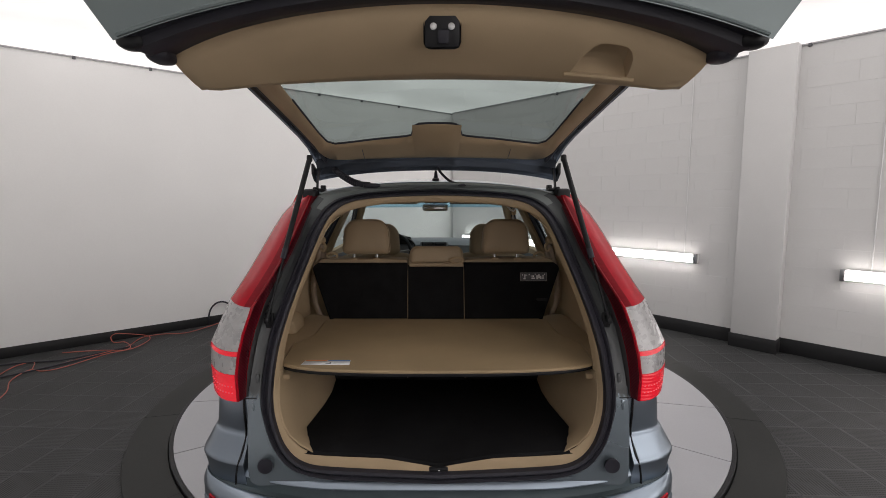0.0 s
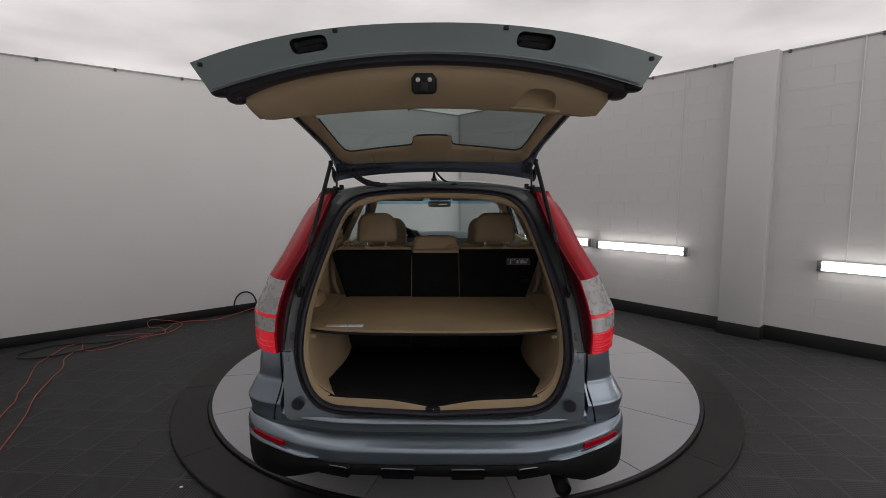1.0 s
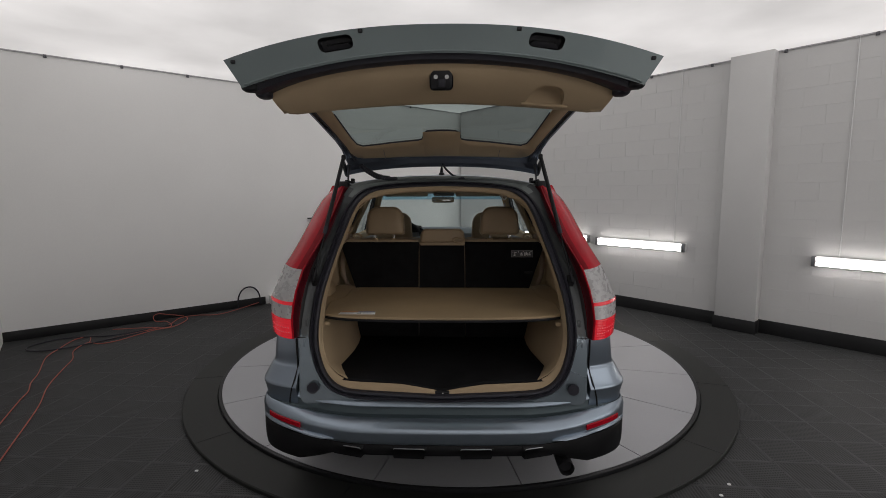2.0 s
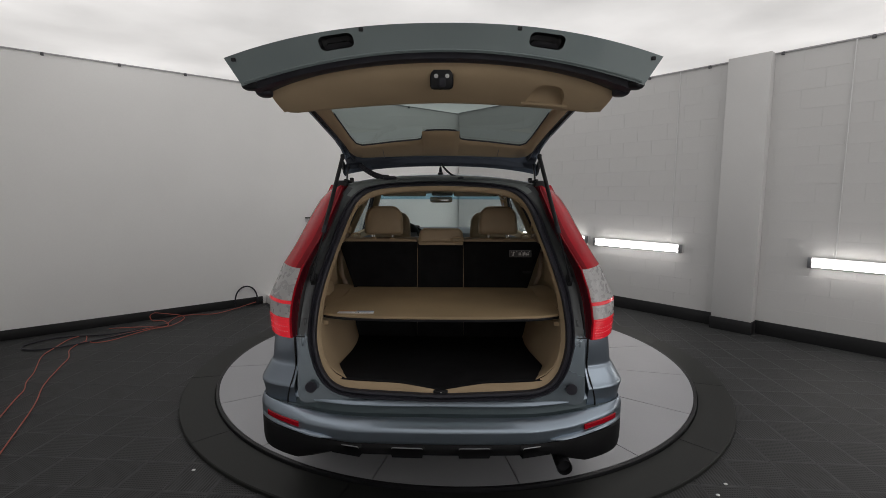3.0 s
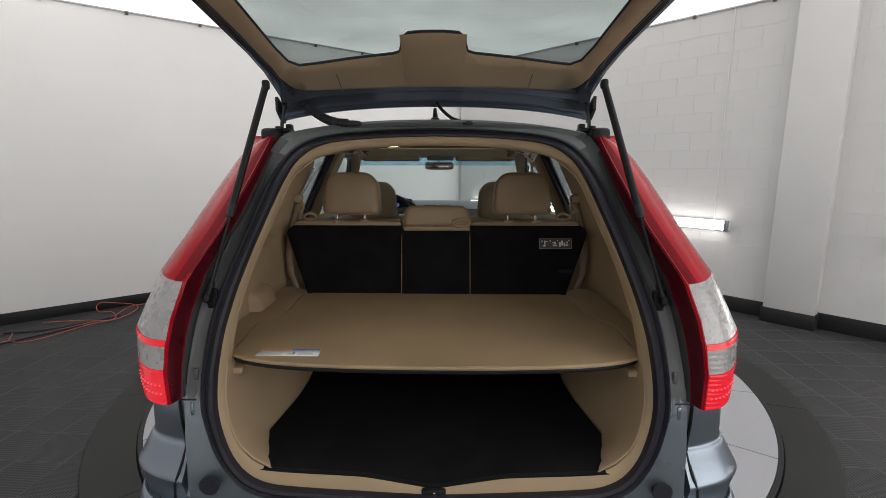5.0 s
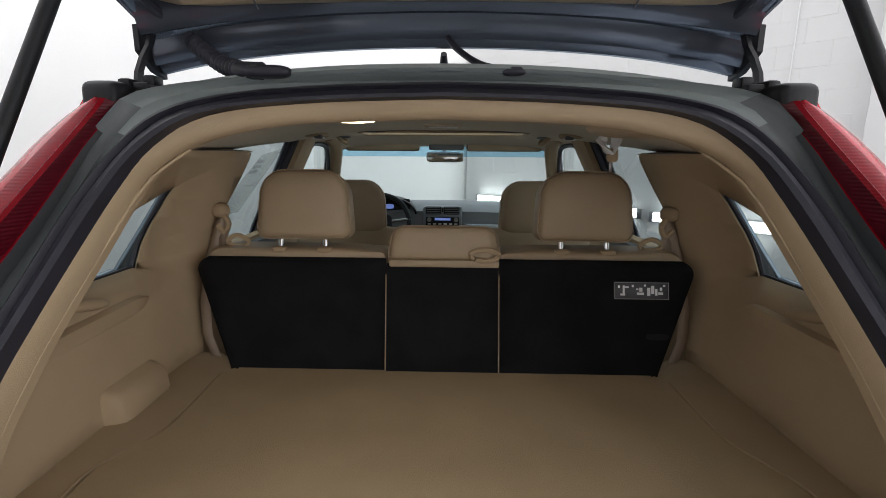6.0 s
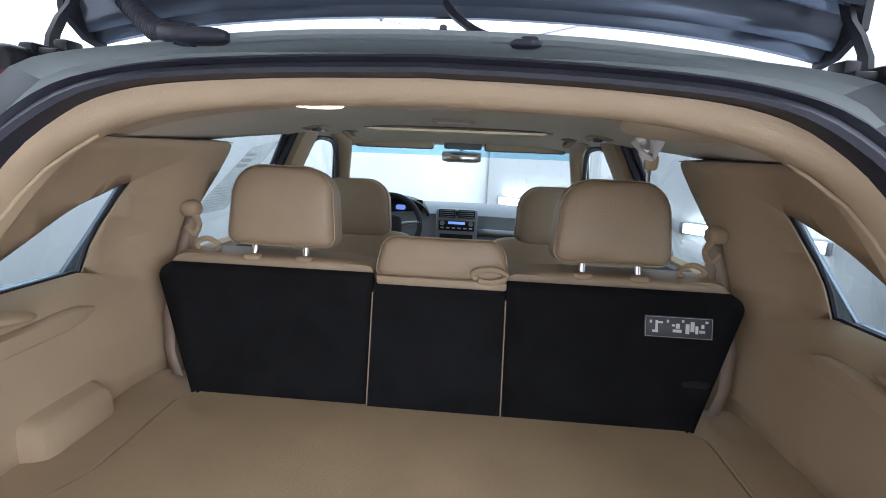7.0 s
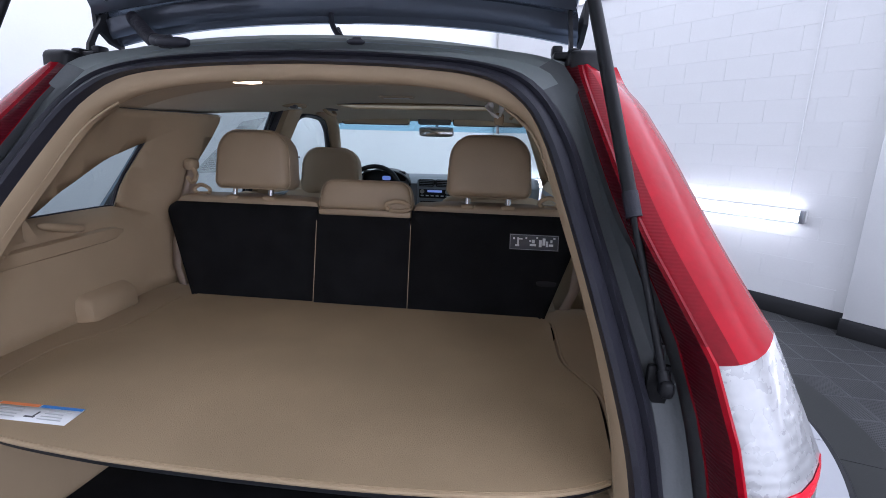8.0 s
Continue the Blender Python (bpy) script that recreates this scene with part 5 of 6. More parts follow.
dome = part("dome_lamp", box(-0.148, 0.496, 1.666, 0.090, 0.040, 0.010, 0.003), LINER, car, "load space lamp, lit")
part("lens", cushion(-0.148, 0.494, 1.660, 0.066, 0.026, 0.007, 0.9, 16, 8), DOME, dome, "lit warm lens")


def grab_handle(x, y, z, s):
    h = part("grab_handle", tube(spline([(x, y - 0.07, z), (x - s * 0.02, y - 0.05, z - 0.022), (x - s * 0.024, y, z - 0.028), (x - s * 0.02, y + 0.05, z - 0.022), (x, y + 0.07, z)], 4), 0.009, 8), BEIGE, car, "beige folding grab handle")
    return h


for s in SIDES:
    zc = liner_z(s * 0.47, 1.95)
    # raised dark oval in place of a hollow behind the handle
    part("handle_recess", cushion(s * 0.475, 1.95, zc - 0.002, 0.06, 0.17, 0.012, 0.7, 18, 8), INK, car, "dark oval standing in for the recess behind the handle")
    grab_handle(s * 0.485, 1.95, zc - 0.004, s)
    zc = liner_z(s * 0.49, 1.53)
    rl = part("reading_lamp", cushion(s * 0.49, 1.53, zc - 0.004, 0.085, 0.16, 0.026, 0.75, 22, 10), BEIGE, car, "oval beige reading lamp by the rear door")
    part("lens", cushion(s * 0.482, 1.515, zc - 0.014, 0.05, 0.07, 0.014, 0.6, 16, 8), WHITE, rl, "white lamp lens")
    part("switch", cushion(s * 0.468, 1.475, zc - 0.013, 0.03, 0.03, 0.016, 0.5, 10, 6), INK, rl)
    # pillars of the cabin
    part("middle_pillar", loft([[(s * (half_width(y, z) - 0.02 - d), y + dy, z) for y, d, dy in ((1.655, 0.0, 0), (1.66, 0.030, 0.005), (1.70, 0.042, 0), (1.79, 0.042, 0), (1.825, 0.012, 0), (1.83, 0.0, 0))] for z in (1.24, 1.4, 1.55, 1.68)], False), BEIGE, car, "beige middle pillar")
    part("pillar_edge", tube([(s * (half_width(1.63, z) - 0.018), 1.638, z) for z in (1.25, 1.4, 1.55, 1.67)], 0.015, 8), RUBBER, car)
    part("front_window_seal", tube([(s * (half_width(y, z) - 0.022), y, z) for y, z in spline([(1.85, 1.26), (1.835, 1.45), (1.84, 1.60), (1.90, 1.648), (2.05, 1.652), (2.22, 1.625), (2.5, 1.49), (2.82, 1.27)], 5)], 0.012, 8), RUBBER, car, "black door seal round the front window")
    part("front_pillar", tube(spline([(s * (half_width(y, z) - d), y, z) for y, z, d in ((1.98, 1.70, 0.05), (2.18, 1.675, 0.048), (2.35, 1.615, 0.048), (2.6, 1.475, 0.046), (3.0, 1.22, 0.04))], 5), 0.036, 12), BEIGE, car, "beige windscreen pillar")
    part("door_panel", loft([[(s * (half_width(y, 1.25) - 0.03 - d), y, z) for d, z in ((0.0, 1.285), (0.03, 1.28), (0.045, 1.24), (0.06, 1.05), (0.06, 0.7))] for y in (0.98, 1.4, 1.8, 2.2, 2.6, 2.95)], False), BEIGE, car, "beige door panel")
    part("door_cap", loft([[(s * (half_width(y, 1.28) - 0.012 - d), y, lerp(y, (1.0, 1.285), (1.8, 1.262), (2.9, 1.225)) + z) for d, z in ((0.0, 0.0), (0.03, 0.006), (0.06, -0.01), (0.062, -0.04))] for y in (0.98, 1.4, 1.8, 2.2, 2.6, 2.95)], False), DASH, car, "grey door top")
    vz = part("sun_visor", box(s * 0.342, 2.40, 1.654, 0.42, 0.035, 0.060, 0.014), LINER, car, "beige folded sun visor")
    part("visor_edge", tube([(s * 0.342 + x, 2.381, 1.654 + z) for x, z in rounded_loop(-0.206, 0.206, -0.027, 0.027, 0.012)], 0.0025, 6), INK, vz, "dark seam of the visor")
part("shade_band", sheet([(-1, 0.02), (1, 0.02), (1, 0.19), (-1, 0.19)], (), 0.2,
                         lambda u, v: (u * (0.59 + 0.14 * v), 2.485 + 0.74 * v - 0.12 * abs(u) ** 2.2, 1.688 - 0.50 * v)), SHADE, car, "blue tinted band at the windscreen top")
part("overhead_console", box(0.02, 2.41, 1.652, 0.20, 0.05, 0.045, 0.012), DASH, car, "grey overhead console")
mir = part("rear_mirror", cushion(0.012, 2.575, 1.592, 0.225, 0.045, 0.064, 0.4, 22, 12), DASH, car, "rear view mirror on the windscreen")
face = box(0, 0, 0, 0.216, 0.004, 0.050, 0.0015)
bmesh.ops.transform(face, matrix=pose(0.012, 2.551, 1.592, -2, 0, -3), verts=face.verts)
part("mirror_face", face, CHROME, mir, "mirror glass")
part("mirror_stalk", tube([(0.008, 2.59, 1.61), (0.008, 2.66, 1.645)], 0.010, 8), BLACK, mir)

# rear seats
def seat_y(z):
    return 0.80 + (z - 1.03) * 0.23


def seat_back(name, outline, label, inner=0.0):
    """outline: (x, z) of the back, in order. A black carpeted back on a beige leather seat."""
    body = part(name, loft([[(x * k + (1 - k) * cx_, seat_y(z) + d, z * k + (1 - k) * cz_) for x, z in outline]
                            for cx_, cz_ in [(sum(p[0] for p in outline) / len(outline), sum(p[1] for p in outline) / len(outline))]
                            for k, d in ((0.96, 0.004), (1.0, 0.010), (1.012, 0.03), (1.012, 0.09), (0.98, 0.12), (0.9, 0.13))], True, True), LEATHER, car, label)
    cx_, cz_ = sum(p[0] for p in outline) / len(outline), sum(p[1] for p in outline) / len(outline)
    ins = [(cx_ + (x - cx_) * 1.006, min(z, max(q[1] for q in outline) - 0.018) if z > cz_ else z) for x, z in outline]
    part("back_panel", sheet(ins, (), 0.1, lambda x, z: (x, seat_y(z) + 0.000, z)), CARPET, body, "black carpeted seat back", solid=0.006, offset=1)
    return body


def rounded_outline(pts, r=0.03, n=4):
    out = []
    k = len(pts)
    for i in range(k):
        a, b, c = (np.array(pts[(i + j) % k], float) for j in (-1, 0, 1))
        p, q = b + (a - b) / np.linalg.norm(a - b) * r, b + (c - b) / np.linalg.norm(c - b) * r
        for t in np.linspace(0, 1, n + 1):
            out.append(tuple((1 - t) ** 2 * p + 2 * t * (1 - t) * b + t * t * q))
    return out


seats = []
for s in SIDES:
    o = rounded_outline([(s * 0.1495, 0.72), (s * 0.1495, 1.352), (s * 0.60, 1.358), (s * 0.648, 1.315), (s * 0.545, 1.04), (s * 0.64, 1.0), (s * 0.64, 0.72)], 0.02)
    seats.append(seat_back("rear_seat_back", o, "beige leather rear seat with black carpeted back"))
mid = seat_back("rear_seat_back", rounded_outline([(-0.1435, 0.72), (-0.1435, 1.345), (0.1435, 1.345), (0.1435, 0.72)], 0.012), "beige leather middle seat with black carpeted back")
for s in SIDES:
    part("seam_piping", tube([(s * 0.1465, seat_y(z) - 0.006, z) for z in (0.9, 1.05, 1.2, 1.30)], 0.0014, 6), BEIGE, mid, "pale piping along the seat seam")
part("seat_cushion", cushion(0, 1.18, 0.92, 1.25, 0.55, 0.22, 0.3), LEATHER, car, "beige leather rear bench cushion")


def headrest(x, y, z, w, d, h, seat, tilt=-8, top=0.075, foot=0.03):
    """A padded block whose upper corners are rounder than its lower ones."""
    line = []
    for cx, cz, r, a0 in ((w / 2 - top, h / 2 - top, top, 0), (-w / 2 + top, h / 2 - top, top, 90), (-w / 2 + foot, -h / 2 + foot, foot, 180), (w / 2 - foot, -h / 2 + foot, foot, 270)):
        line += [(cx + r * math.cos(radians(a0 + 15 * i)), cz + r * math.sin(radians(a0 + 15 * i))) for i in range(7)]
    rings = []
    for k, e in ((0.05, -0.5), (0.5, -0.495), (0.8, -0.47), (0.9, -0.43), (0.96, -0.36), (0.99, -0.25), (1.0, -0.1), (1.0, 0.1), (0.985, 0.25), (0.95, 0.36), (0.88, 0.43), (0.75, 0.48), (0.4, 0.5), (0.05, 0.5)):
        rings.append([(px * k * (1 - 0.11 * pz / h), e * d, pz * k) for px, pz in line])
    bm = loft(rings, True, True)
    bmesh.ops.transform(bm, matrix=pose(x, y, z, tilt, 0, 0), verts=bm.verts)
    hr = part("headrest", bm, LEATHER, seat, "padded beige leather headrest")
    seam = tube([pose(x, y, z, tilt, 0, 0) @ Vector((px * 0.995 * (1 - 0.11 * pz / h), -0.30 * d, pz * 0.995)) for px, pz in line + line[:1]], 0.0018, 6)
    part("seam", seam, LEATHER, hr, "stitched seam")
    return hr


for s, seat in zip(SIDES, seats):
    headrest(s * 0.372 + (0.005 if s < 0 else 0), 0.945, 1.469, 0.240, 0.13, 0.182, seat, -8, 0.066, 0.026)
    for dx in (-0.06, 0.06):
        part("headrest_post", tube([(s * 0.372 + dx, 0.893, 1.335), (s * 0.372 + dx, 0.915, 1.42)], 0.0078, 12), CHROME, seat, "chrome headrest post")
        part("post_guide", cushion(s * 0.372 + dx, 0.888, 1.357, 0.040, 0.03, 0.016, 0.7, 16, 8), BEIGE, seat)
    part("seat_top", cushion(s * 0.40, 0.935, 1.328, 0.46, 0.12, 0.066, 0.4, 30, 12), LEATHER, seat)
    lx = s * 0.552
    part("release_loop", tube(spline([(lx - 0.02, 0.915, 1.362), (lx - 0.027, 0.912, 1.376), (lx, 0.910, 1.389), (lx + 0.027, 0.912, 1.376), (lx + 0.02, 0.915, 1.362), (lx, 0.917, 1.358)], 5, True), 0.0065, 8), BEIGE, seat, "beige release loop")
headrest(0.004, 0.905, 1.376, 0.282, 0.10, 0.088, mid, -8, 0.032, 0.018)
part("headrest_base", box(0.004, 0.877, 1.329, 0.285, 0.05, 0.020, 0.006), LEATHER, mid)
part("release_loop", tube(spline([(0.080, 0.849, 1.345), (0.074, 0.845, 1.360), (0.107, 0.841, 1.370), (0.142, 0.845, 1.360), (0.136, 0.849, 1.345), (0.107, 0.849, 1.339)], 5, True), 0.0065, 8), BEIGE, mid, "beige release loop")
lab = part("instruction_label", sheet([(0.452, 1.233), (0.592, 1.233), (0.592, 1.277), (0.452, 1.277)], (), 0, lambda x, z: (x - 0.012, seat_y(z + 0.012) - 0.0085, z + 0.012)), INK, seats[1], "dark printed instruction label", solid=0.001, offset=0)


def label_bars(x0, x1, z0, z1, mat, name="print"):
    part(name, sheet([(x0, z0), (x1, z0), (x1, z1), (x0, z1)], (), 0, lambda x, z: (x - 0.012, seat_y(z + 0.012) - 0.0098, z + 0.012)), mat, lab, smooth=False, solid=0.0004, offset=0)


for a in (0.4535, 0.5895):
    label_bars(a, a + 0.001, 1.2345, 1.2755, PALEINK, "label_border")
for b in (1.2345, 1.2748):
    label_bars(0.4545, 0.5895, b, b + 0.0009, PALEINK, "label_border")
for x0, z0, w, h in ((.462, 1.262, .005, .006), (.474, 1.246, .005, .022), (.468, 1.243, .012, .005), (.479, 1.262, .010, .004), (.497, 1.264, .005, .006), (.510, 1.245, .018, .006), (.516, 1.253, .008, .010),
                     (.508, 1.257, .006, .004), (.536, 1.243, .008, .02), (.546, 1.248, .008, .02), (.556, 1.244, .006, .016), (.564, 1.246, .012, .006), (.568, 1.256, .006, .008), (.576, 1.266, .006, .005), (.528, 1.266, .005, .005)):
    label_bars(x0, x0 + w, z0, z0 + h, PAPER)
part("pull_strap", cushion(0.55, seat_y(1.15) - 0.004, 1.15, 0.06, 0.008, 0.018, 0.5, 14, 8), BLACK, seats[1])

# front seats
for s in SIDES:
    fs = part("front_seat_back", cushion(s * 0.385, 1.66, 1.02, 0.50, 0.16, 0.56, 0.3, 36, 20, -10), LEATHER, car, "beige leather front seat")
    headrest(s * 0.385, 1.70, 1.380, 0.278, 0.12, 0.228, fs, -8, 0.078, 0.045)
    for dx in (-0.06, 0.06):
        part("headrest_post", tube([(s * 0.385 + dx, 1.69, 1.25), (s * 0.385 + dx, 1.70, 1.32)], 0.007, 10), CHROME, fs, "chrome headrest post")
    part("seat_cushion", cushion(s * 0.385, 1.95, 0.78, 0.50, 0.52, 0.2, 0.3), LEATHER, fs)
    part("armrest", cushion(s * 0.13, 1.85, 1.10, 0.06, 0.30, 0.06, 0.4), LEATHER, fs)

# dashboard
dash = part("dashboard", loft([[(x, y + 0.05 * (x / 0.7) ** 2, z + 0.012 * math.cos(3 * x)) for x in np.linspace(-0.70, 0.70, 25)] for y, z in ((2.70, 0.80), (2.66, 1.02), (2.70, 1.12), (2.68, 1.235), (2.72, 1.268), (2.80, 1.285), (3.0, 1.275), (3.22, 1.20))], False), DASH, car, "grey plastic dashboard", solid=0.01, offset=0)
part("dash_trim", loft([[(x, 2.665 + 0.05 * (x / 0.7) ** 2, z + 0.012 * math.cos(3 * x)) for x in np.linspace(0.13, 0.68, 12)] for z in (1.115, 1.16)], False), METAL, dash, "silver trim strip", solid=0.006, offset=0)
cs = part("console", box(-0.0, 2.68, 1.165, 0.25, 0.06, 0.24, 0.02), DASH, dash, "grey centre console with radio")
for k in (-1, 1):
    v = part("air_vent", box(k * 0.058, 2.646, 1.258, 0.10, 0.012, 0.05, 0.006), BLACK, cs, "black air vent")
    for j in range(4):
        part("vent_slat", box(k * 0.058, 2.639, 1.241 + j * 0.0115, 0.088, 0.006, 0.003, 0.001), DASH, v)
part("hazard_switch", box(0, 2.646, 1.262, 0.012, 0.012, 0.03, 0.003), BLACK, cs)
rd = part("radio", box(0, 2.648, 1.185, 0.215, 0.012, 0.06, 0.005), BLACK, cs, "black radio with small buttons")
part("display", box(0, 2.641, 1.203, 0.10, 0.002, 0.016, 0.0008), SCREEN, rd, "blue lit display")
for j in range(6):
    part("button", box(-0.085 + 0.034 * j, 2.641, 1.172, 0.02, 0.004, 0.008, 0.001), PALEINK, rd)
for k in (-1, 1):
    part("knob", disc(k * 0.085, 2.630, 1.20, 0.014, 0.014, 18, 0, "y", 0.003), METAL, rd)
part("climate_panel", box(0, 2.652, 1.115, 0.2, 0.01, 0.04, 0.004), BLACK, cs)
pod = part("instrument_hood", loft([[(-0.36 + 0.19 * math.cos(a), y, 1.235 + 0.10 * math.sin(a)) for a in np.linspace(0.0, math.pi, 15)] for y in (2.63, 2.68, 2.80)], False), BLACK, dash, "black instrument hood", solid=0.008, offset=0)
part("dial_face", box(-0.36, 2.70, 1.265, 0.30, 0.01, 0.12, 0.01), BLACK, pod)
part("dial_display", cushion(-0.345, 2.692, 1.276, 0.06, 0.004, 0.03, 0.5, 14, 8), SCREEN, pod, "blue lit dial")
W = Vector((-0.372, 2.42, 1.207))
tilt_m = pose(W.x, W.y, W.z, -24, 0, 0)
ringp = [tilt_m @ Vector((0.174 * math.cos(a), 0, 0.174 * math.sin(a))) for a in (2 * math.pi * i / 40 for i in range(41))]
wheel = part("steering_wheel", tube(ringp, 0.015, 10), BLACK, dash, "black leather steering wheel")
hub = cushion(0, 0, -0.005, 0.15, 0.06, 0.12, 0.5, 20, 12)
bmesh.ops.transform(hub, matrix=tilt_m, verts=hub.verts)
part("horn_pad", hub, BLACK, wheel)
for a in (8, 172, 250, 290):
    part("spoke", tube([tilt_m @ Vector((0.05 * math.cos(radians(a)), 0, 0.05 * math.sin(radians(a)))), tilt_m @ Vector((0.18 * math.cos(radians(a)), 0, 0.18 * math.sin(radians(a))))], 0.016, 8, 0.6), METAL if a < 200 else BLACK, wheel, "silver spoke")

# ---- loose things in the car ----
SKEW = 0.025


def skewed(ob):
    """The car stands a little askew on the turntable."""
    for o in (ob, *ob.children_recursive):
        if o.type == "MESH" and not o.data.get("skewed"):
            o.data["skewed"] = True
            m = o.matrix_world
            for v in o.data.vertices:
                v.co.x -= SKEW * (v.co.y - 0.1)


cover = thing("cargo_cover", "beige vinyl cargo cover with white label over load space", "cargo cover", (0, 0.45, 1.05))
edge_half = [(0.0, 0.068), (0.22, 0.072), (0.42, 0.090), (0.53, 0.118), (0.594, 0.152)]
half = spline(edge_half, 5) + spline([(x - 0.0085, y) for x, y in SEAM[1:]], 4)
line = half + [(-x, y) for x, y in half[::-1][:-1]]
part("panel", sheet(line, (), 0.12, lambda x, y: (x, y, 1.050)), COVER, cover, "beige vinyl panel", False, solid=0.012, offset=0)
hem = spline(edge_half, 6)
hem = [(-x, y) for x, y in hem[::-1][:-1]] + hem
part("hem", loft([[(x, y + 0.004, 1.0435) for x, y in hem], [(x * 0.998, y + 0.010, 1.030) for x, y in hem], [(x * 0.99, y + 0.03, 1.026) for x, y in hem]], False), BLACK, cover, "black hem under the edge", solid=0.004, offset=0)
part("hem_edge", tube([(x, y - 0.001, 1.0505) for x, y in hem], 0.0045, 8), COVER, cover, "stitched beige edge")
lb = part("warning_label", sheet([(-0.515, 0.128), (-0.332, 0.128), (-0.335, 0.177), (-0.509, 0.177)], (), 0, lambda x, y: (x, y, 1.0566)), PAPER, cover, "white warning label with orange and blue heading", solid=0.0006, offset=0)


def flat_bar(x0, x1, y0, y1, mat, name="print", z=1.0574):
    part(name, sheet([(x0, y0), (x1, y0), (x1, y1), (x0, y1)], (), 0, lambda x, y: (x, y, z)), mat, lb, smooth=False, solid=0.0004, offset=0)


flat_bar(-0.507, -0.425, 0.169, 0.1765, ORANGEPRINT, "orange_heading")
flat_bar(-0.421, -0.337, 0.169, 0.1765, BLUE, "blue_heading")
for j in range(4):
    flat_bar(-0.508, -0.44 - 0.004 * (j % 2), 0.136 + 0.008 * j, 0.1385 + 0.008 * j, PALEINK)
    flat_bar(-0.395, -0.348 - 0.005 * (j % 3), 0.136 + 0.008 * j, 0.1385 + 0.008 * j, PALEINK)
flat_bar(-0.424, -0.404, 0.139, 0.143, INK)
flat_bar(-0.410, -0.406, 0.143, 0.157, INK)
skewed(cover)

tag = thing("belt_tongue", "stowed seat belt tongue hanging from the headliner", "seat belt", (0.385, 0.80, 1.64))
part("webbing", joined(tube(spline([(0.375, 0.80, 1.66), (0.365, 0.795, 1.64), (0.372, 0.79, 1.622), (0.388, 0.795, 1.61)], 4), 0.014, 8, 0.35), tube(spline([(0.405, 0.81, 1.658), (0.400, 0.80, 1.635), (0.39, 0.795, 1.612)], 4), 0.013, 8, 0.35)), PAPER, tag, "folded pale webbing")
part("tongue_grip", cushion(0.392, 0.795, 1.606, 0.026, 0.014, 0.032, 0.6, 14, 10), BEIGE, tag, "beige plastic grip")
part("tongue_plate", box(0.390, 0.795, 1.582, 0.008, 0.003, 0.026, 0.001), METAL, tag, "bare metal tongue")
part("belt_housing", cushion(0.43, 0.66, 1.668, 0.26, 0.30, 0.055, 0.75, 28, 14), LINER, tag, "moulded cover over the belt reel")
skewed(tag)

wl = thing("window_sticker", "white printed paper sticker on the rear door glass", "sticker", (-0.7, 1.3, 1.5))


def on_glass(y, z, d=0.012):
    return (-(half_width(y, z) - d), y, z)


part("paper", sheet([(1.15, 1.40), (1.36, 1.395), (1.55, 1.625), (1.36, 1.600)], (), 0.08, lambda y, z: on_glass(y, z)), glass("thin_paper", (0.84, 0.85, 0.84), 0.6, 1.2), wl, "thin white paper")
for j in range(8):
    z = 1.412 + 0.0085 * j
    y0 = 1.17 + 0.9 * (z - 1.40)
    long = 0.12 + 0.03 * math.sin(2.3 * j) ** 2
    part("print", sheet([(y0, z), (y0 + long, z), (y0 + long, z + 0.002), (y0 + 0.001, z + 0.002)], (), 0, lambda y, z: on_glass(y, z, 0.014)), STICKER, wl)
for j in range(3):
    z = 1.535 + 0.018 * j
    y0 = 1.27 + 0.9 * (z - 1.50)
    part("heading_bar", sheet([(y0, z), (y0 + 0.07, z), (y0 + 0.075, z + 0.011), (y0 + 0.005, z + 0.011)], (), 0, lambda y, z: on_glass(y, z, 0.014)), STICKER, wl)
skewed(wl)

skewed(car)

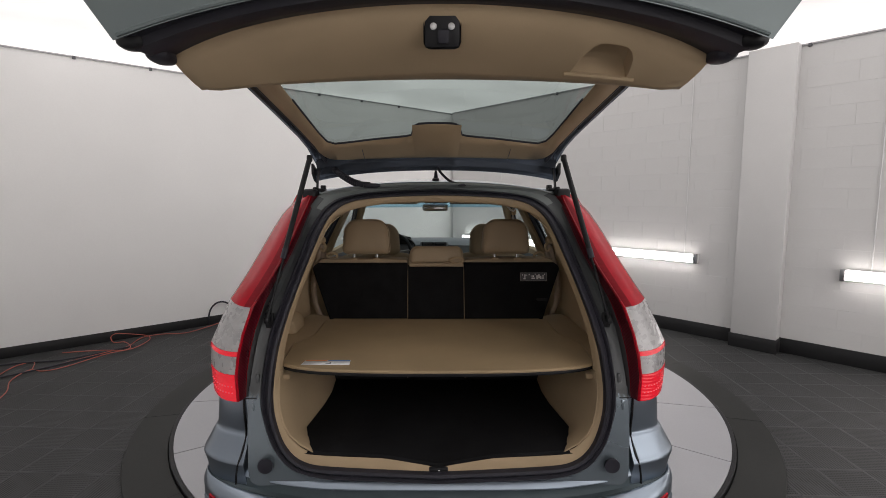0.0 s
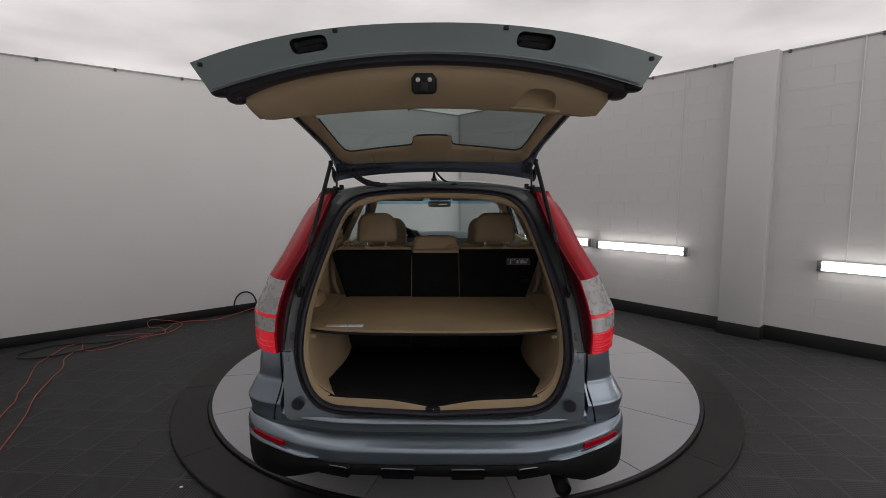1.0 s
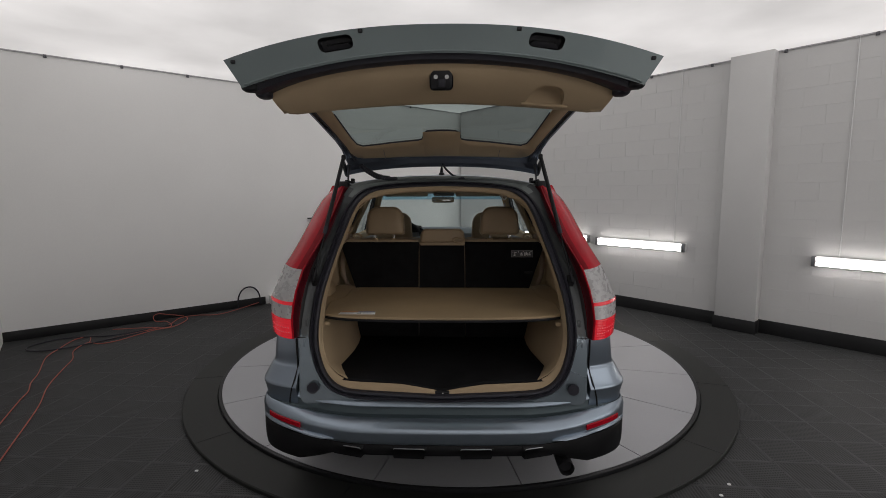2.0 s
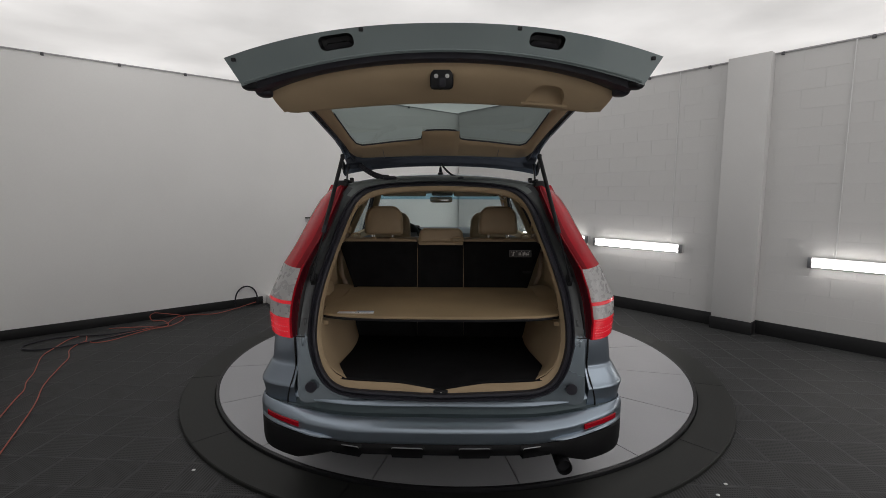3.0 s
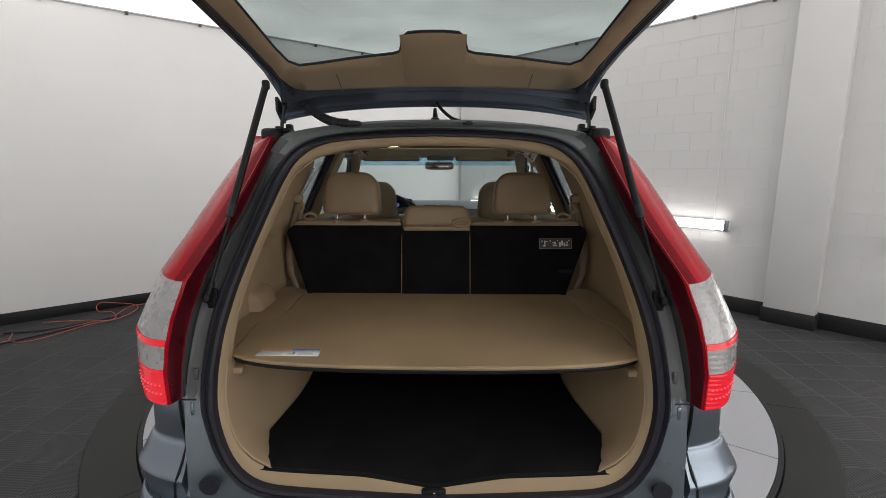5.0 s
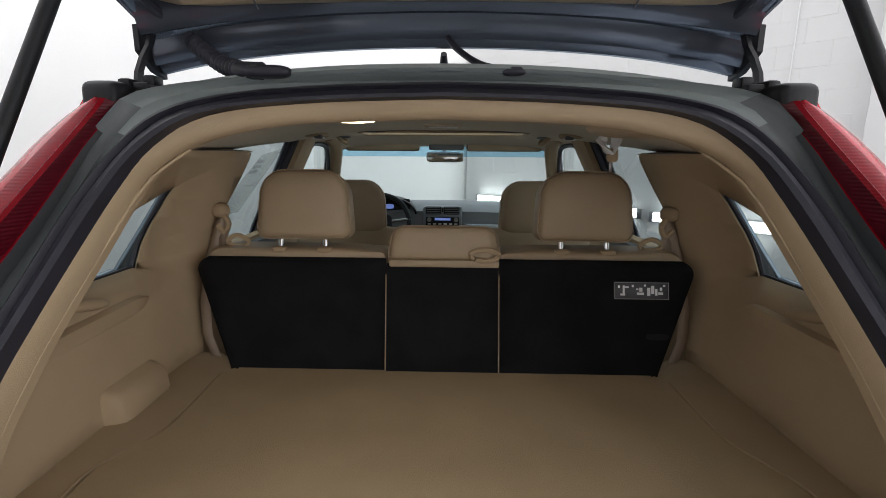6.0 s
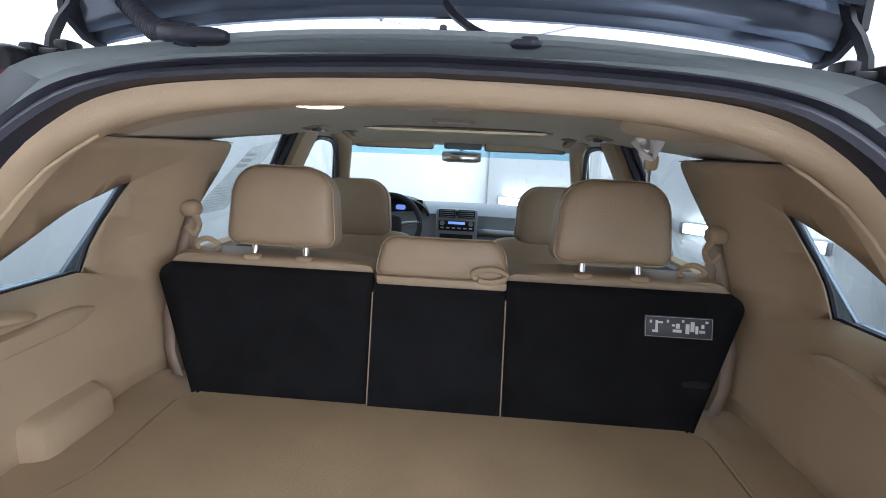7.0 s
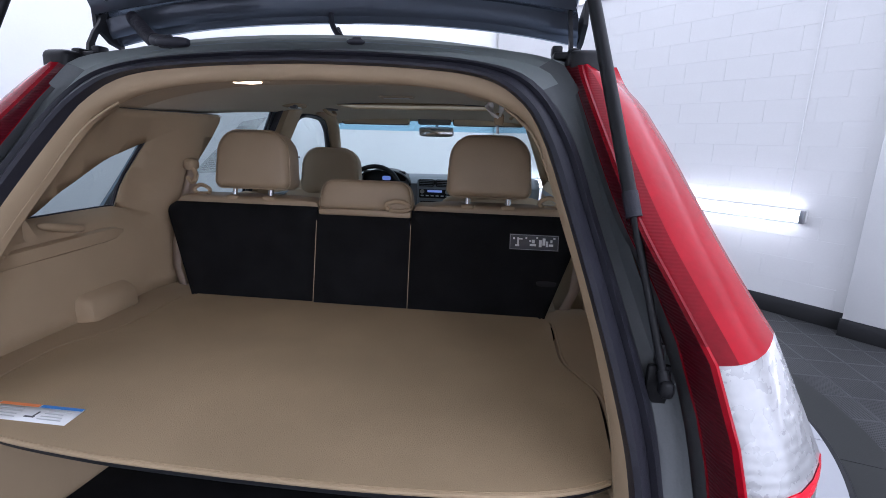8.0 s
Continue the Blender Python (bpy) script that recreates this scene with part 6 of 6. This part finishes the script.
# ---- the pieces of floor and block wall ----
me_tile = bpy.data.meshes.new("floor_tile")
b_ = tile_bm()
b_.to_mesh(me_tile)
b_.free()
me_tile.materials.append(TILE)
me_tile.materials.append(RIB)
for f in me_tile.polygons:
    f.material_index = 0 if f.area > 0.03 else 1
spots = []
ct, st = math.cos(radians(TILE_TURN)), math.sin(radians(TILE_TURN))
right_n = Vector((math.sin(radians(RIGHT_DIR)), -math.cos(radians(RIGHT_DIR))))
left_n = Vector((math.sin(radians(LEFT_DIR)), -math.cos(radians(LEFT_DIR))))
for i in range(-18, 34):
    for j in range(-16, 22):
        u, v = (i + 0.5) * TILE_SIZE, (j + 0.5) * TILE_SIZE
        x, y = TILE_AT[0] + u * ct - v * st, TILE_AT[1] + u * st + v * ct
        p = Vector((x, y))
        if (p - Vector(TURN_AT)).length < 2.40 - 0.2:
            continue
        if (p - RIGHT_AT).dot(right_n) < -0.1 or (p - LEFT_AT).dot(left_n) < -0.1:
            continue
        spots.append((abs(abs(x) - 2.0) * 0.8 + abs(y - 0.6), x, y, (i + j) % 2))
spots.sort()
tile_verts = [v.co.copy() for v in me_tile.vertices]
tile_polys = [(tuple(f.vertices), f.material_index) for f in me_tile.polygons]
rest_v, rest_f, rest_m = [], [], []
for k, (_, x, y, odd) in enumerate(spots):
    m = pose(x, y, -0.006, 0, 0, TILE_TURN + (0 if odd else 90))
    if k < 300:
        ob = new("tile", me_tile)
        ob.matrix_world = m
        ob.parent = floor
    else:
        s0 = len(rest_v)
        rest_v += [m @ v for v in tile_verts]
        rest_f += [tuple(q + s0 for q in f) for f, _ in tile_polys]
        rest_m += [w for _, w in tile_polys]
me_rest = bpy.data.meshes.new("tile_field")
me_rest.from_pydata(rest_v, [], rest_f)
me_rest.materials.append(TILE)
me_rest.materials.append(RIB)
for f, w in zip(me_rest.polygons, rest_m):
    f.material_index = w
field = new("tile_field", me_rest)
field.parent = floor
tagged(field, "charcoal interlocking floor tiles", kind="stuff")

me_block = bpy.data.meshes.new("wall_block")
b_ = box(0, 0, 0, 0.4046, 0.012, 0.2016, 0.001, 0, 1)
b_.to_mesh(me_block)
b_.free()
me_block.materials.append(BLOCKS)
n_ = 0
for row in range(15):
    z = 0.14 + 0.203 * (row + 0.5)
    for col in range(-12, 10):
        s = 0.406 * col + (0.203 if row % 2 else 0)
        if s < RIGHT_START + 0.25 or -0.09 - 0.2 < s < 0.345 + 0.2 or z > CEILING - 0.1 or n_ > 299:
            continue
        p = along(RIGHT_AT, RIGHT_DIR, s, -0.006 + 0.0003 * math.sin(7 * col + 3 * row))
        ob = new("block", me_block)
        ob.matrix_world = pose(p.x, p.y, z, 0, 0, RIGHT_DIR)
        ob.parent = wall_right
        n_ += 1
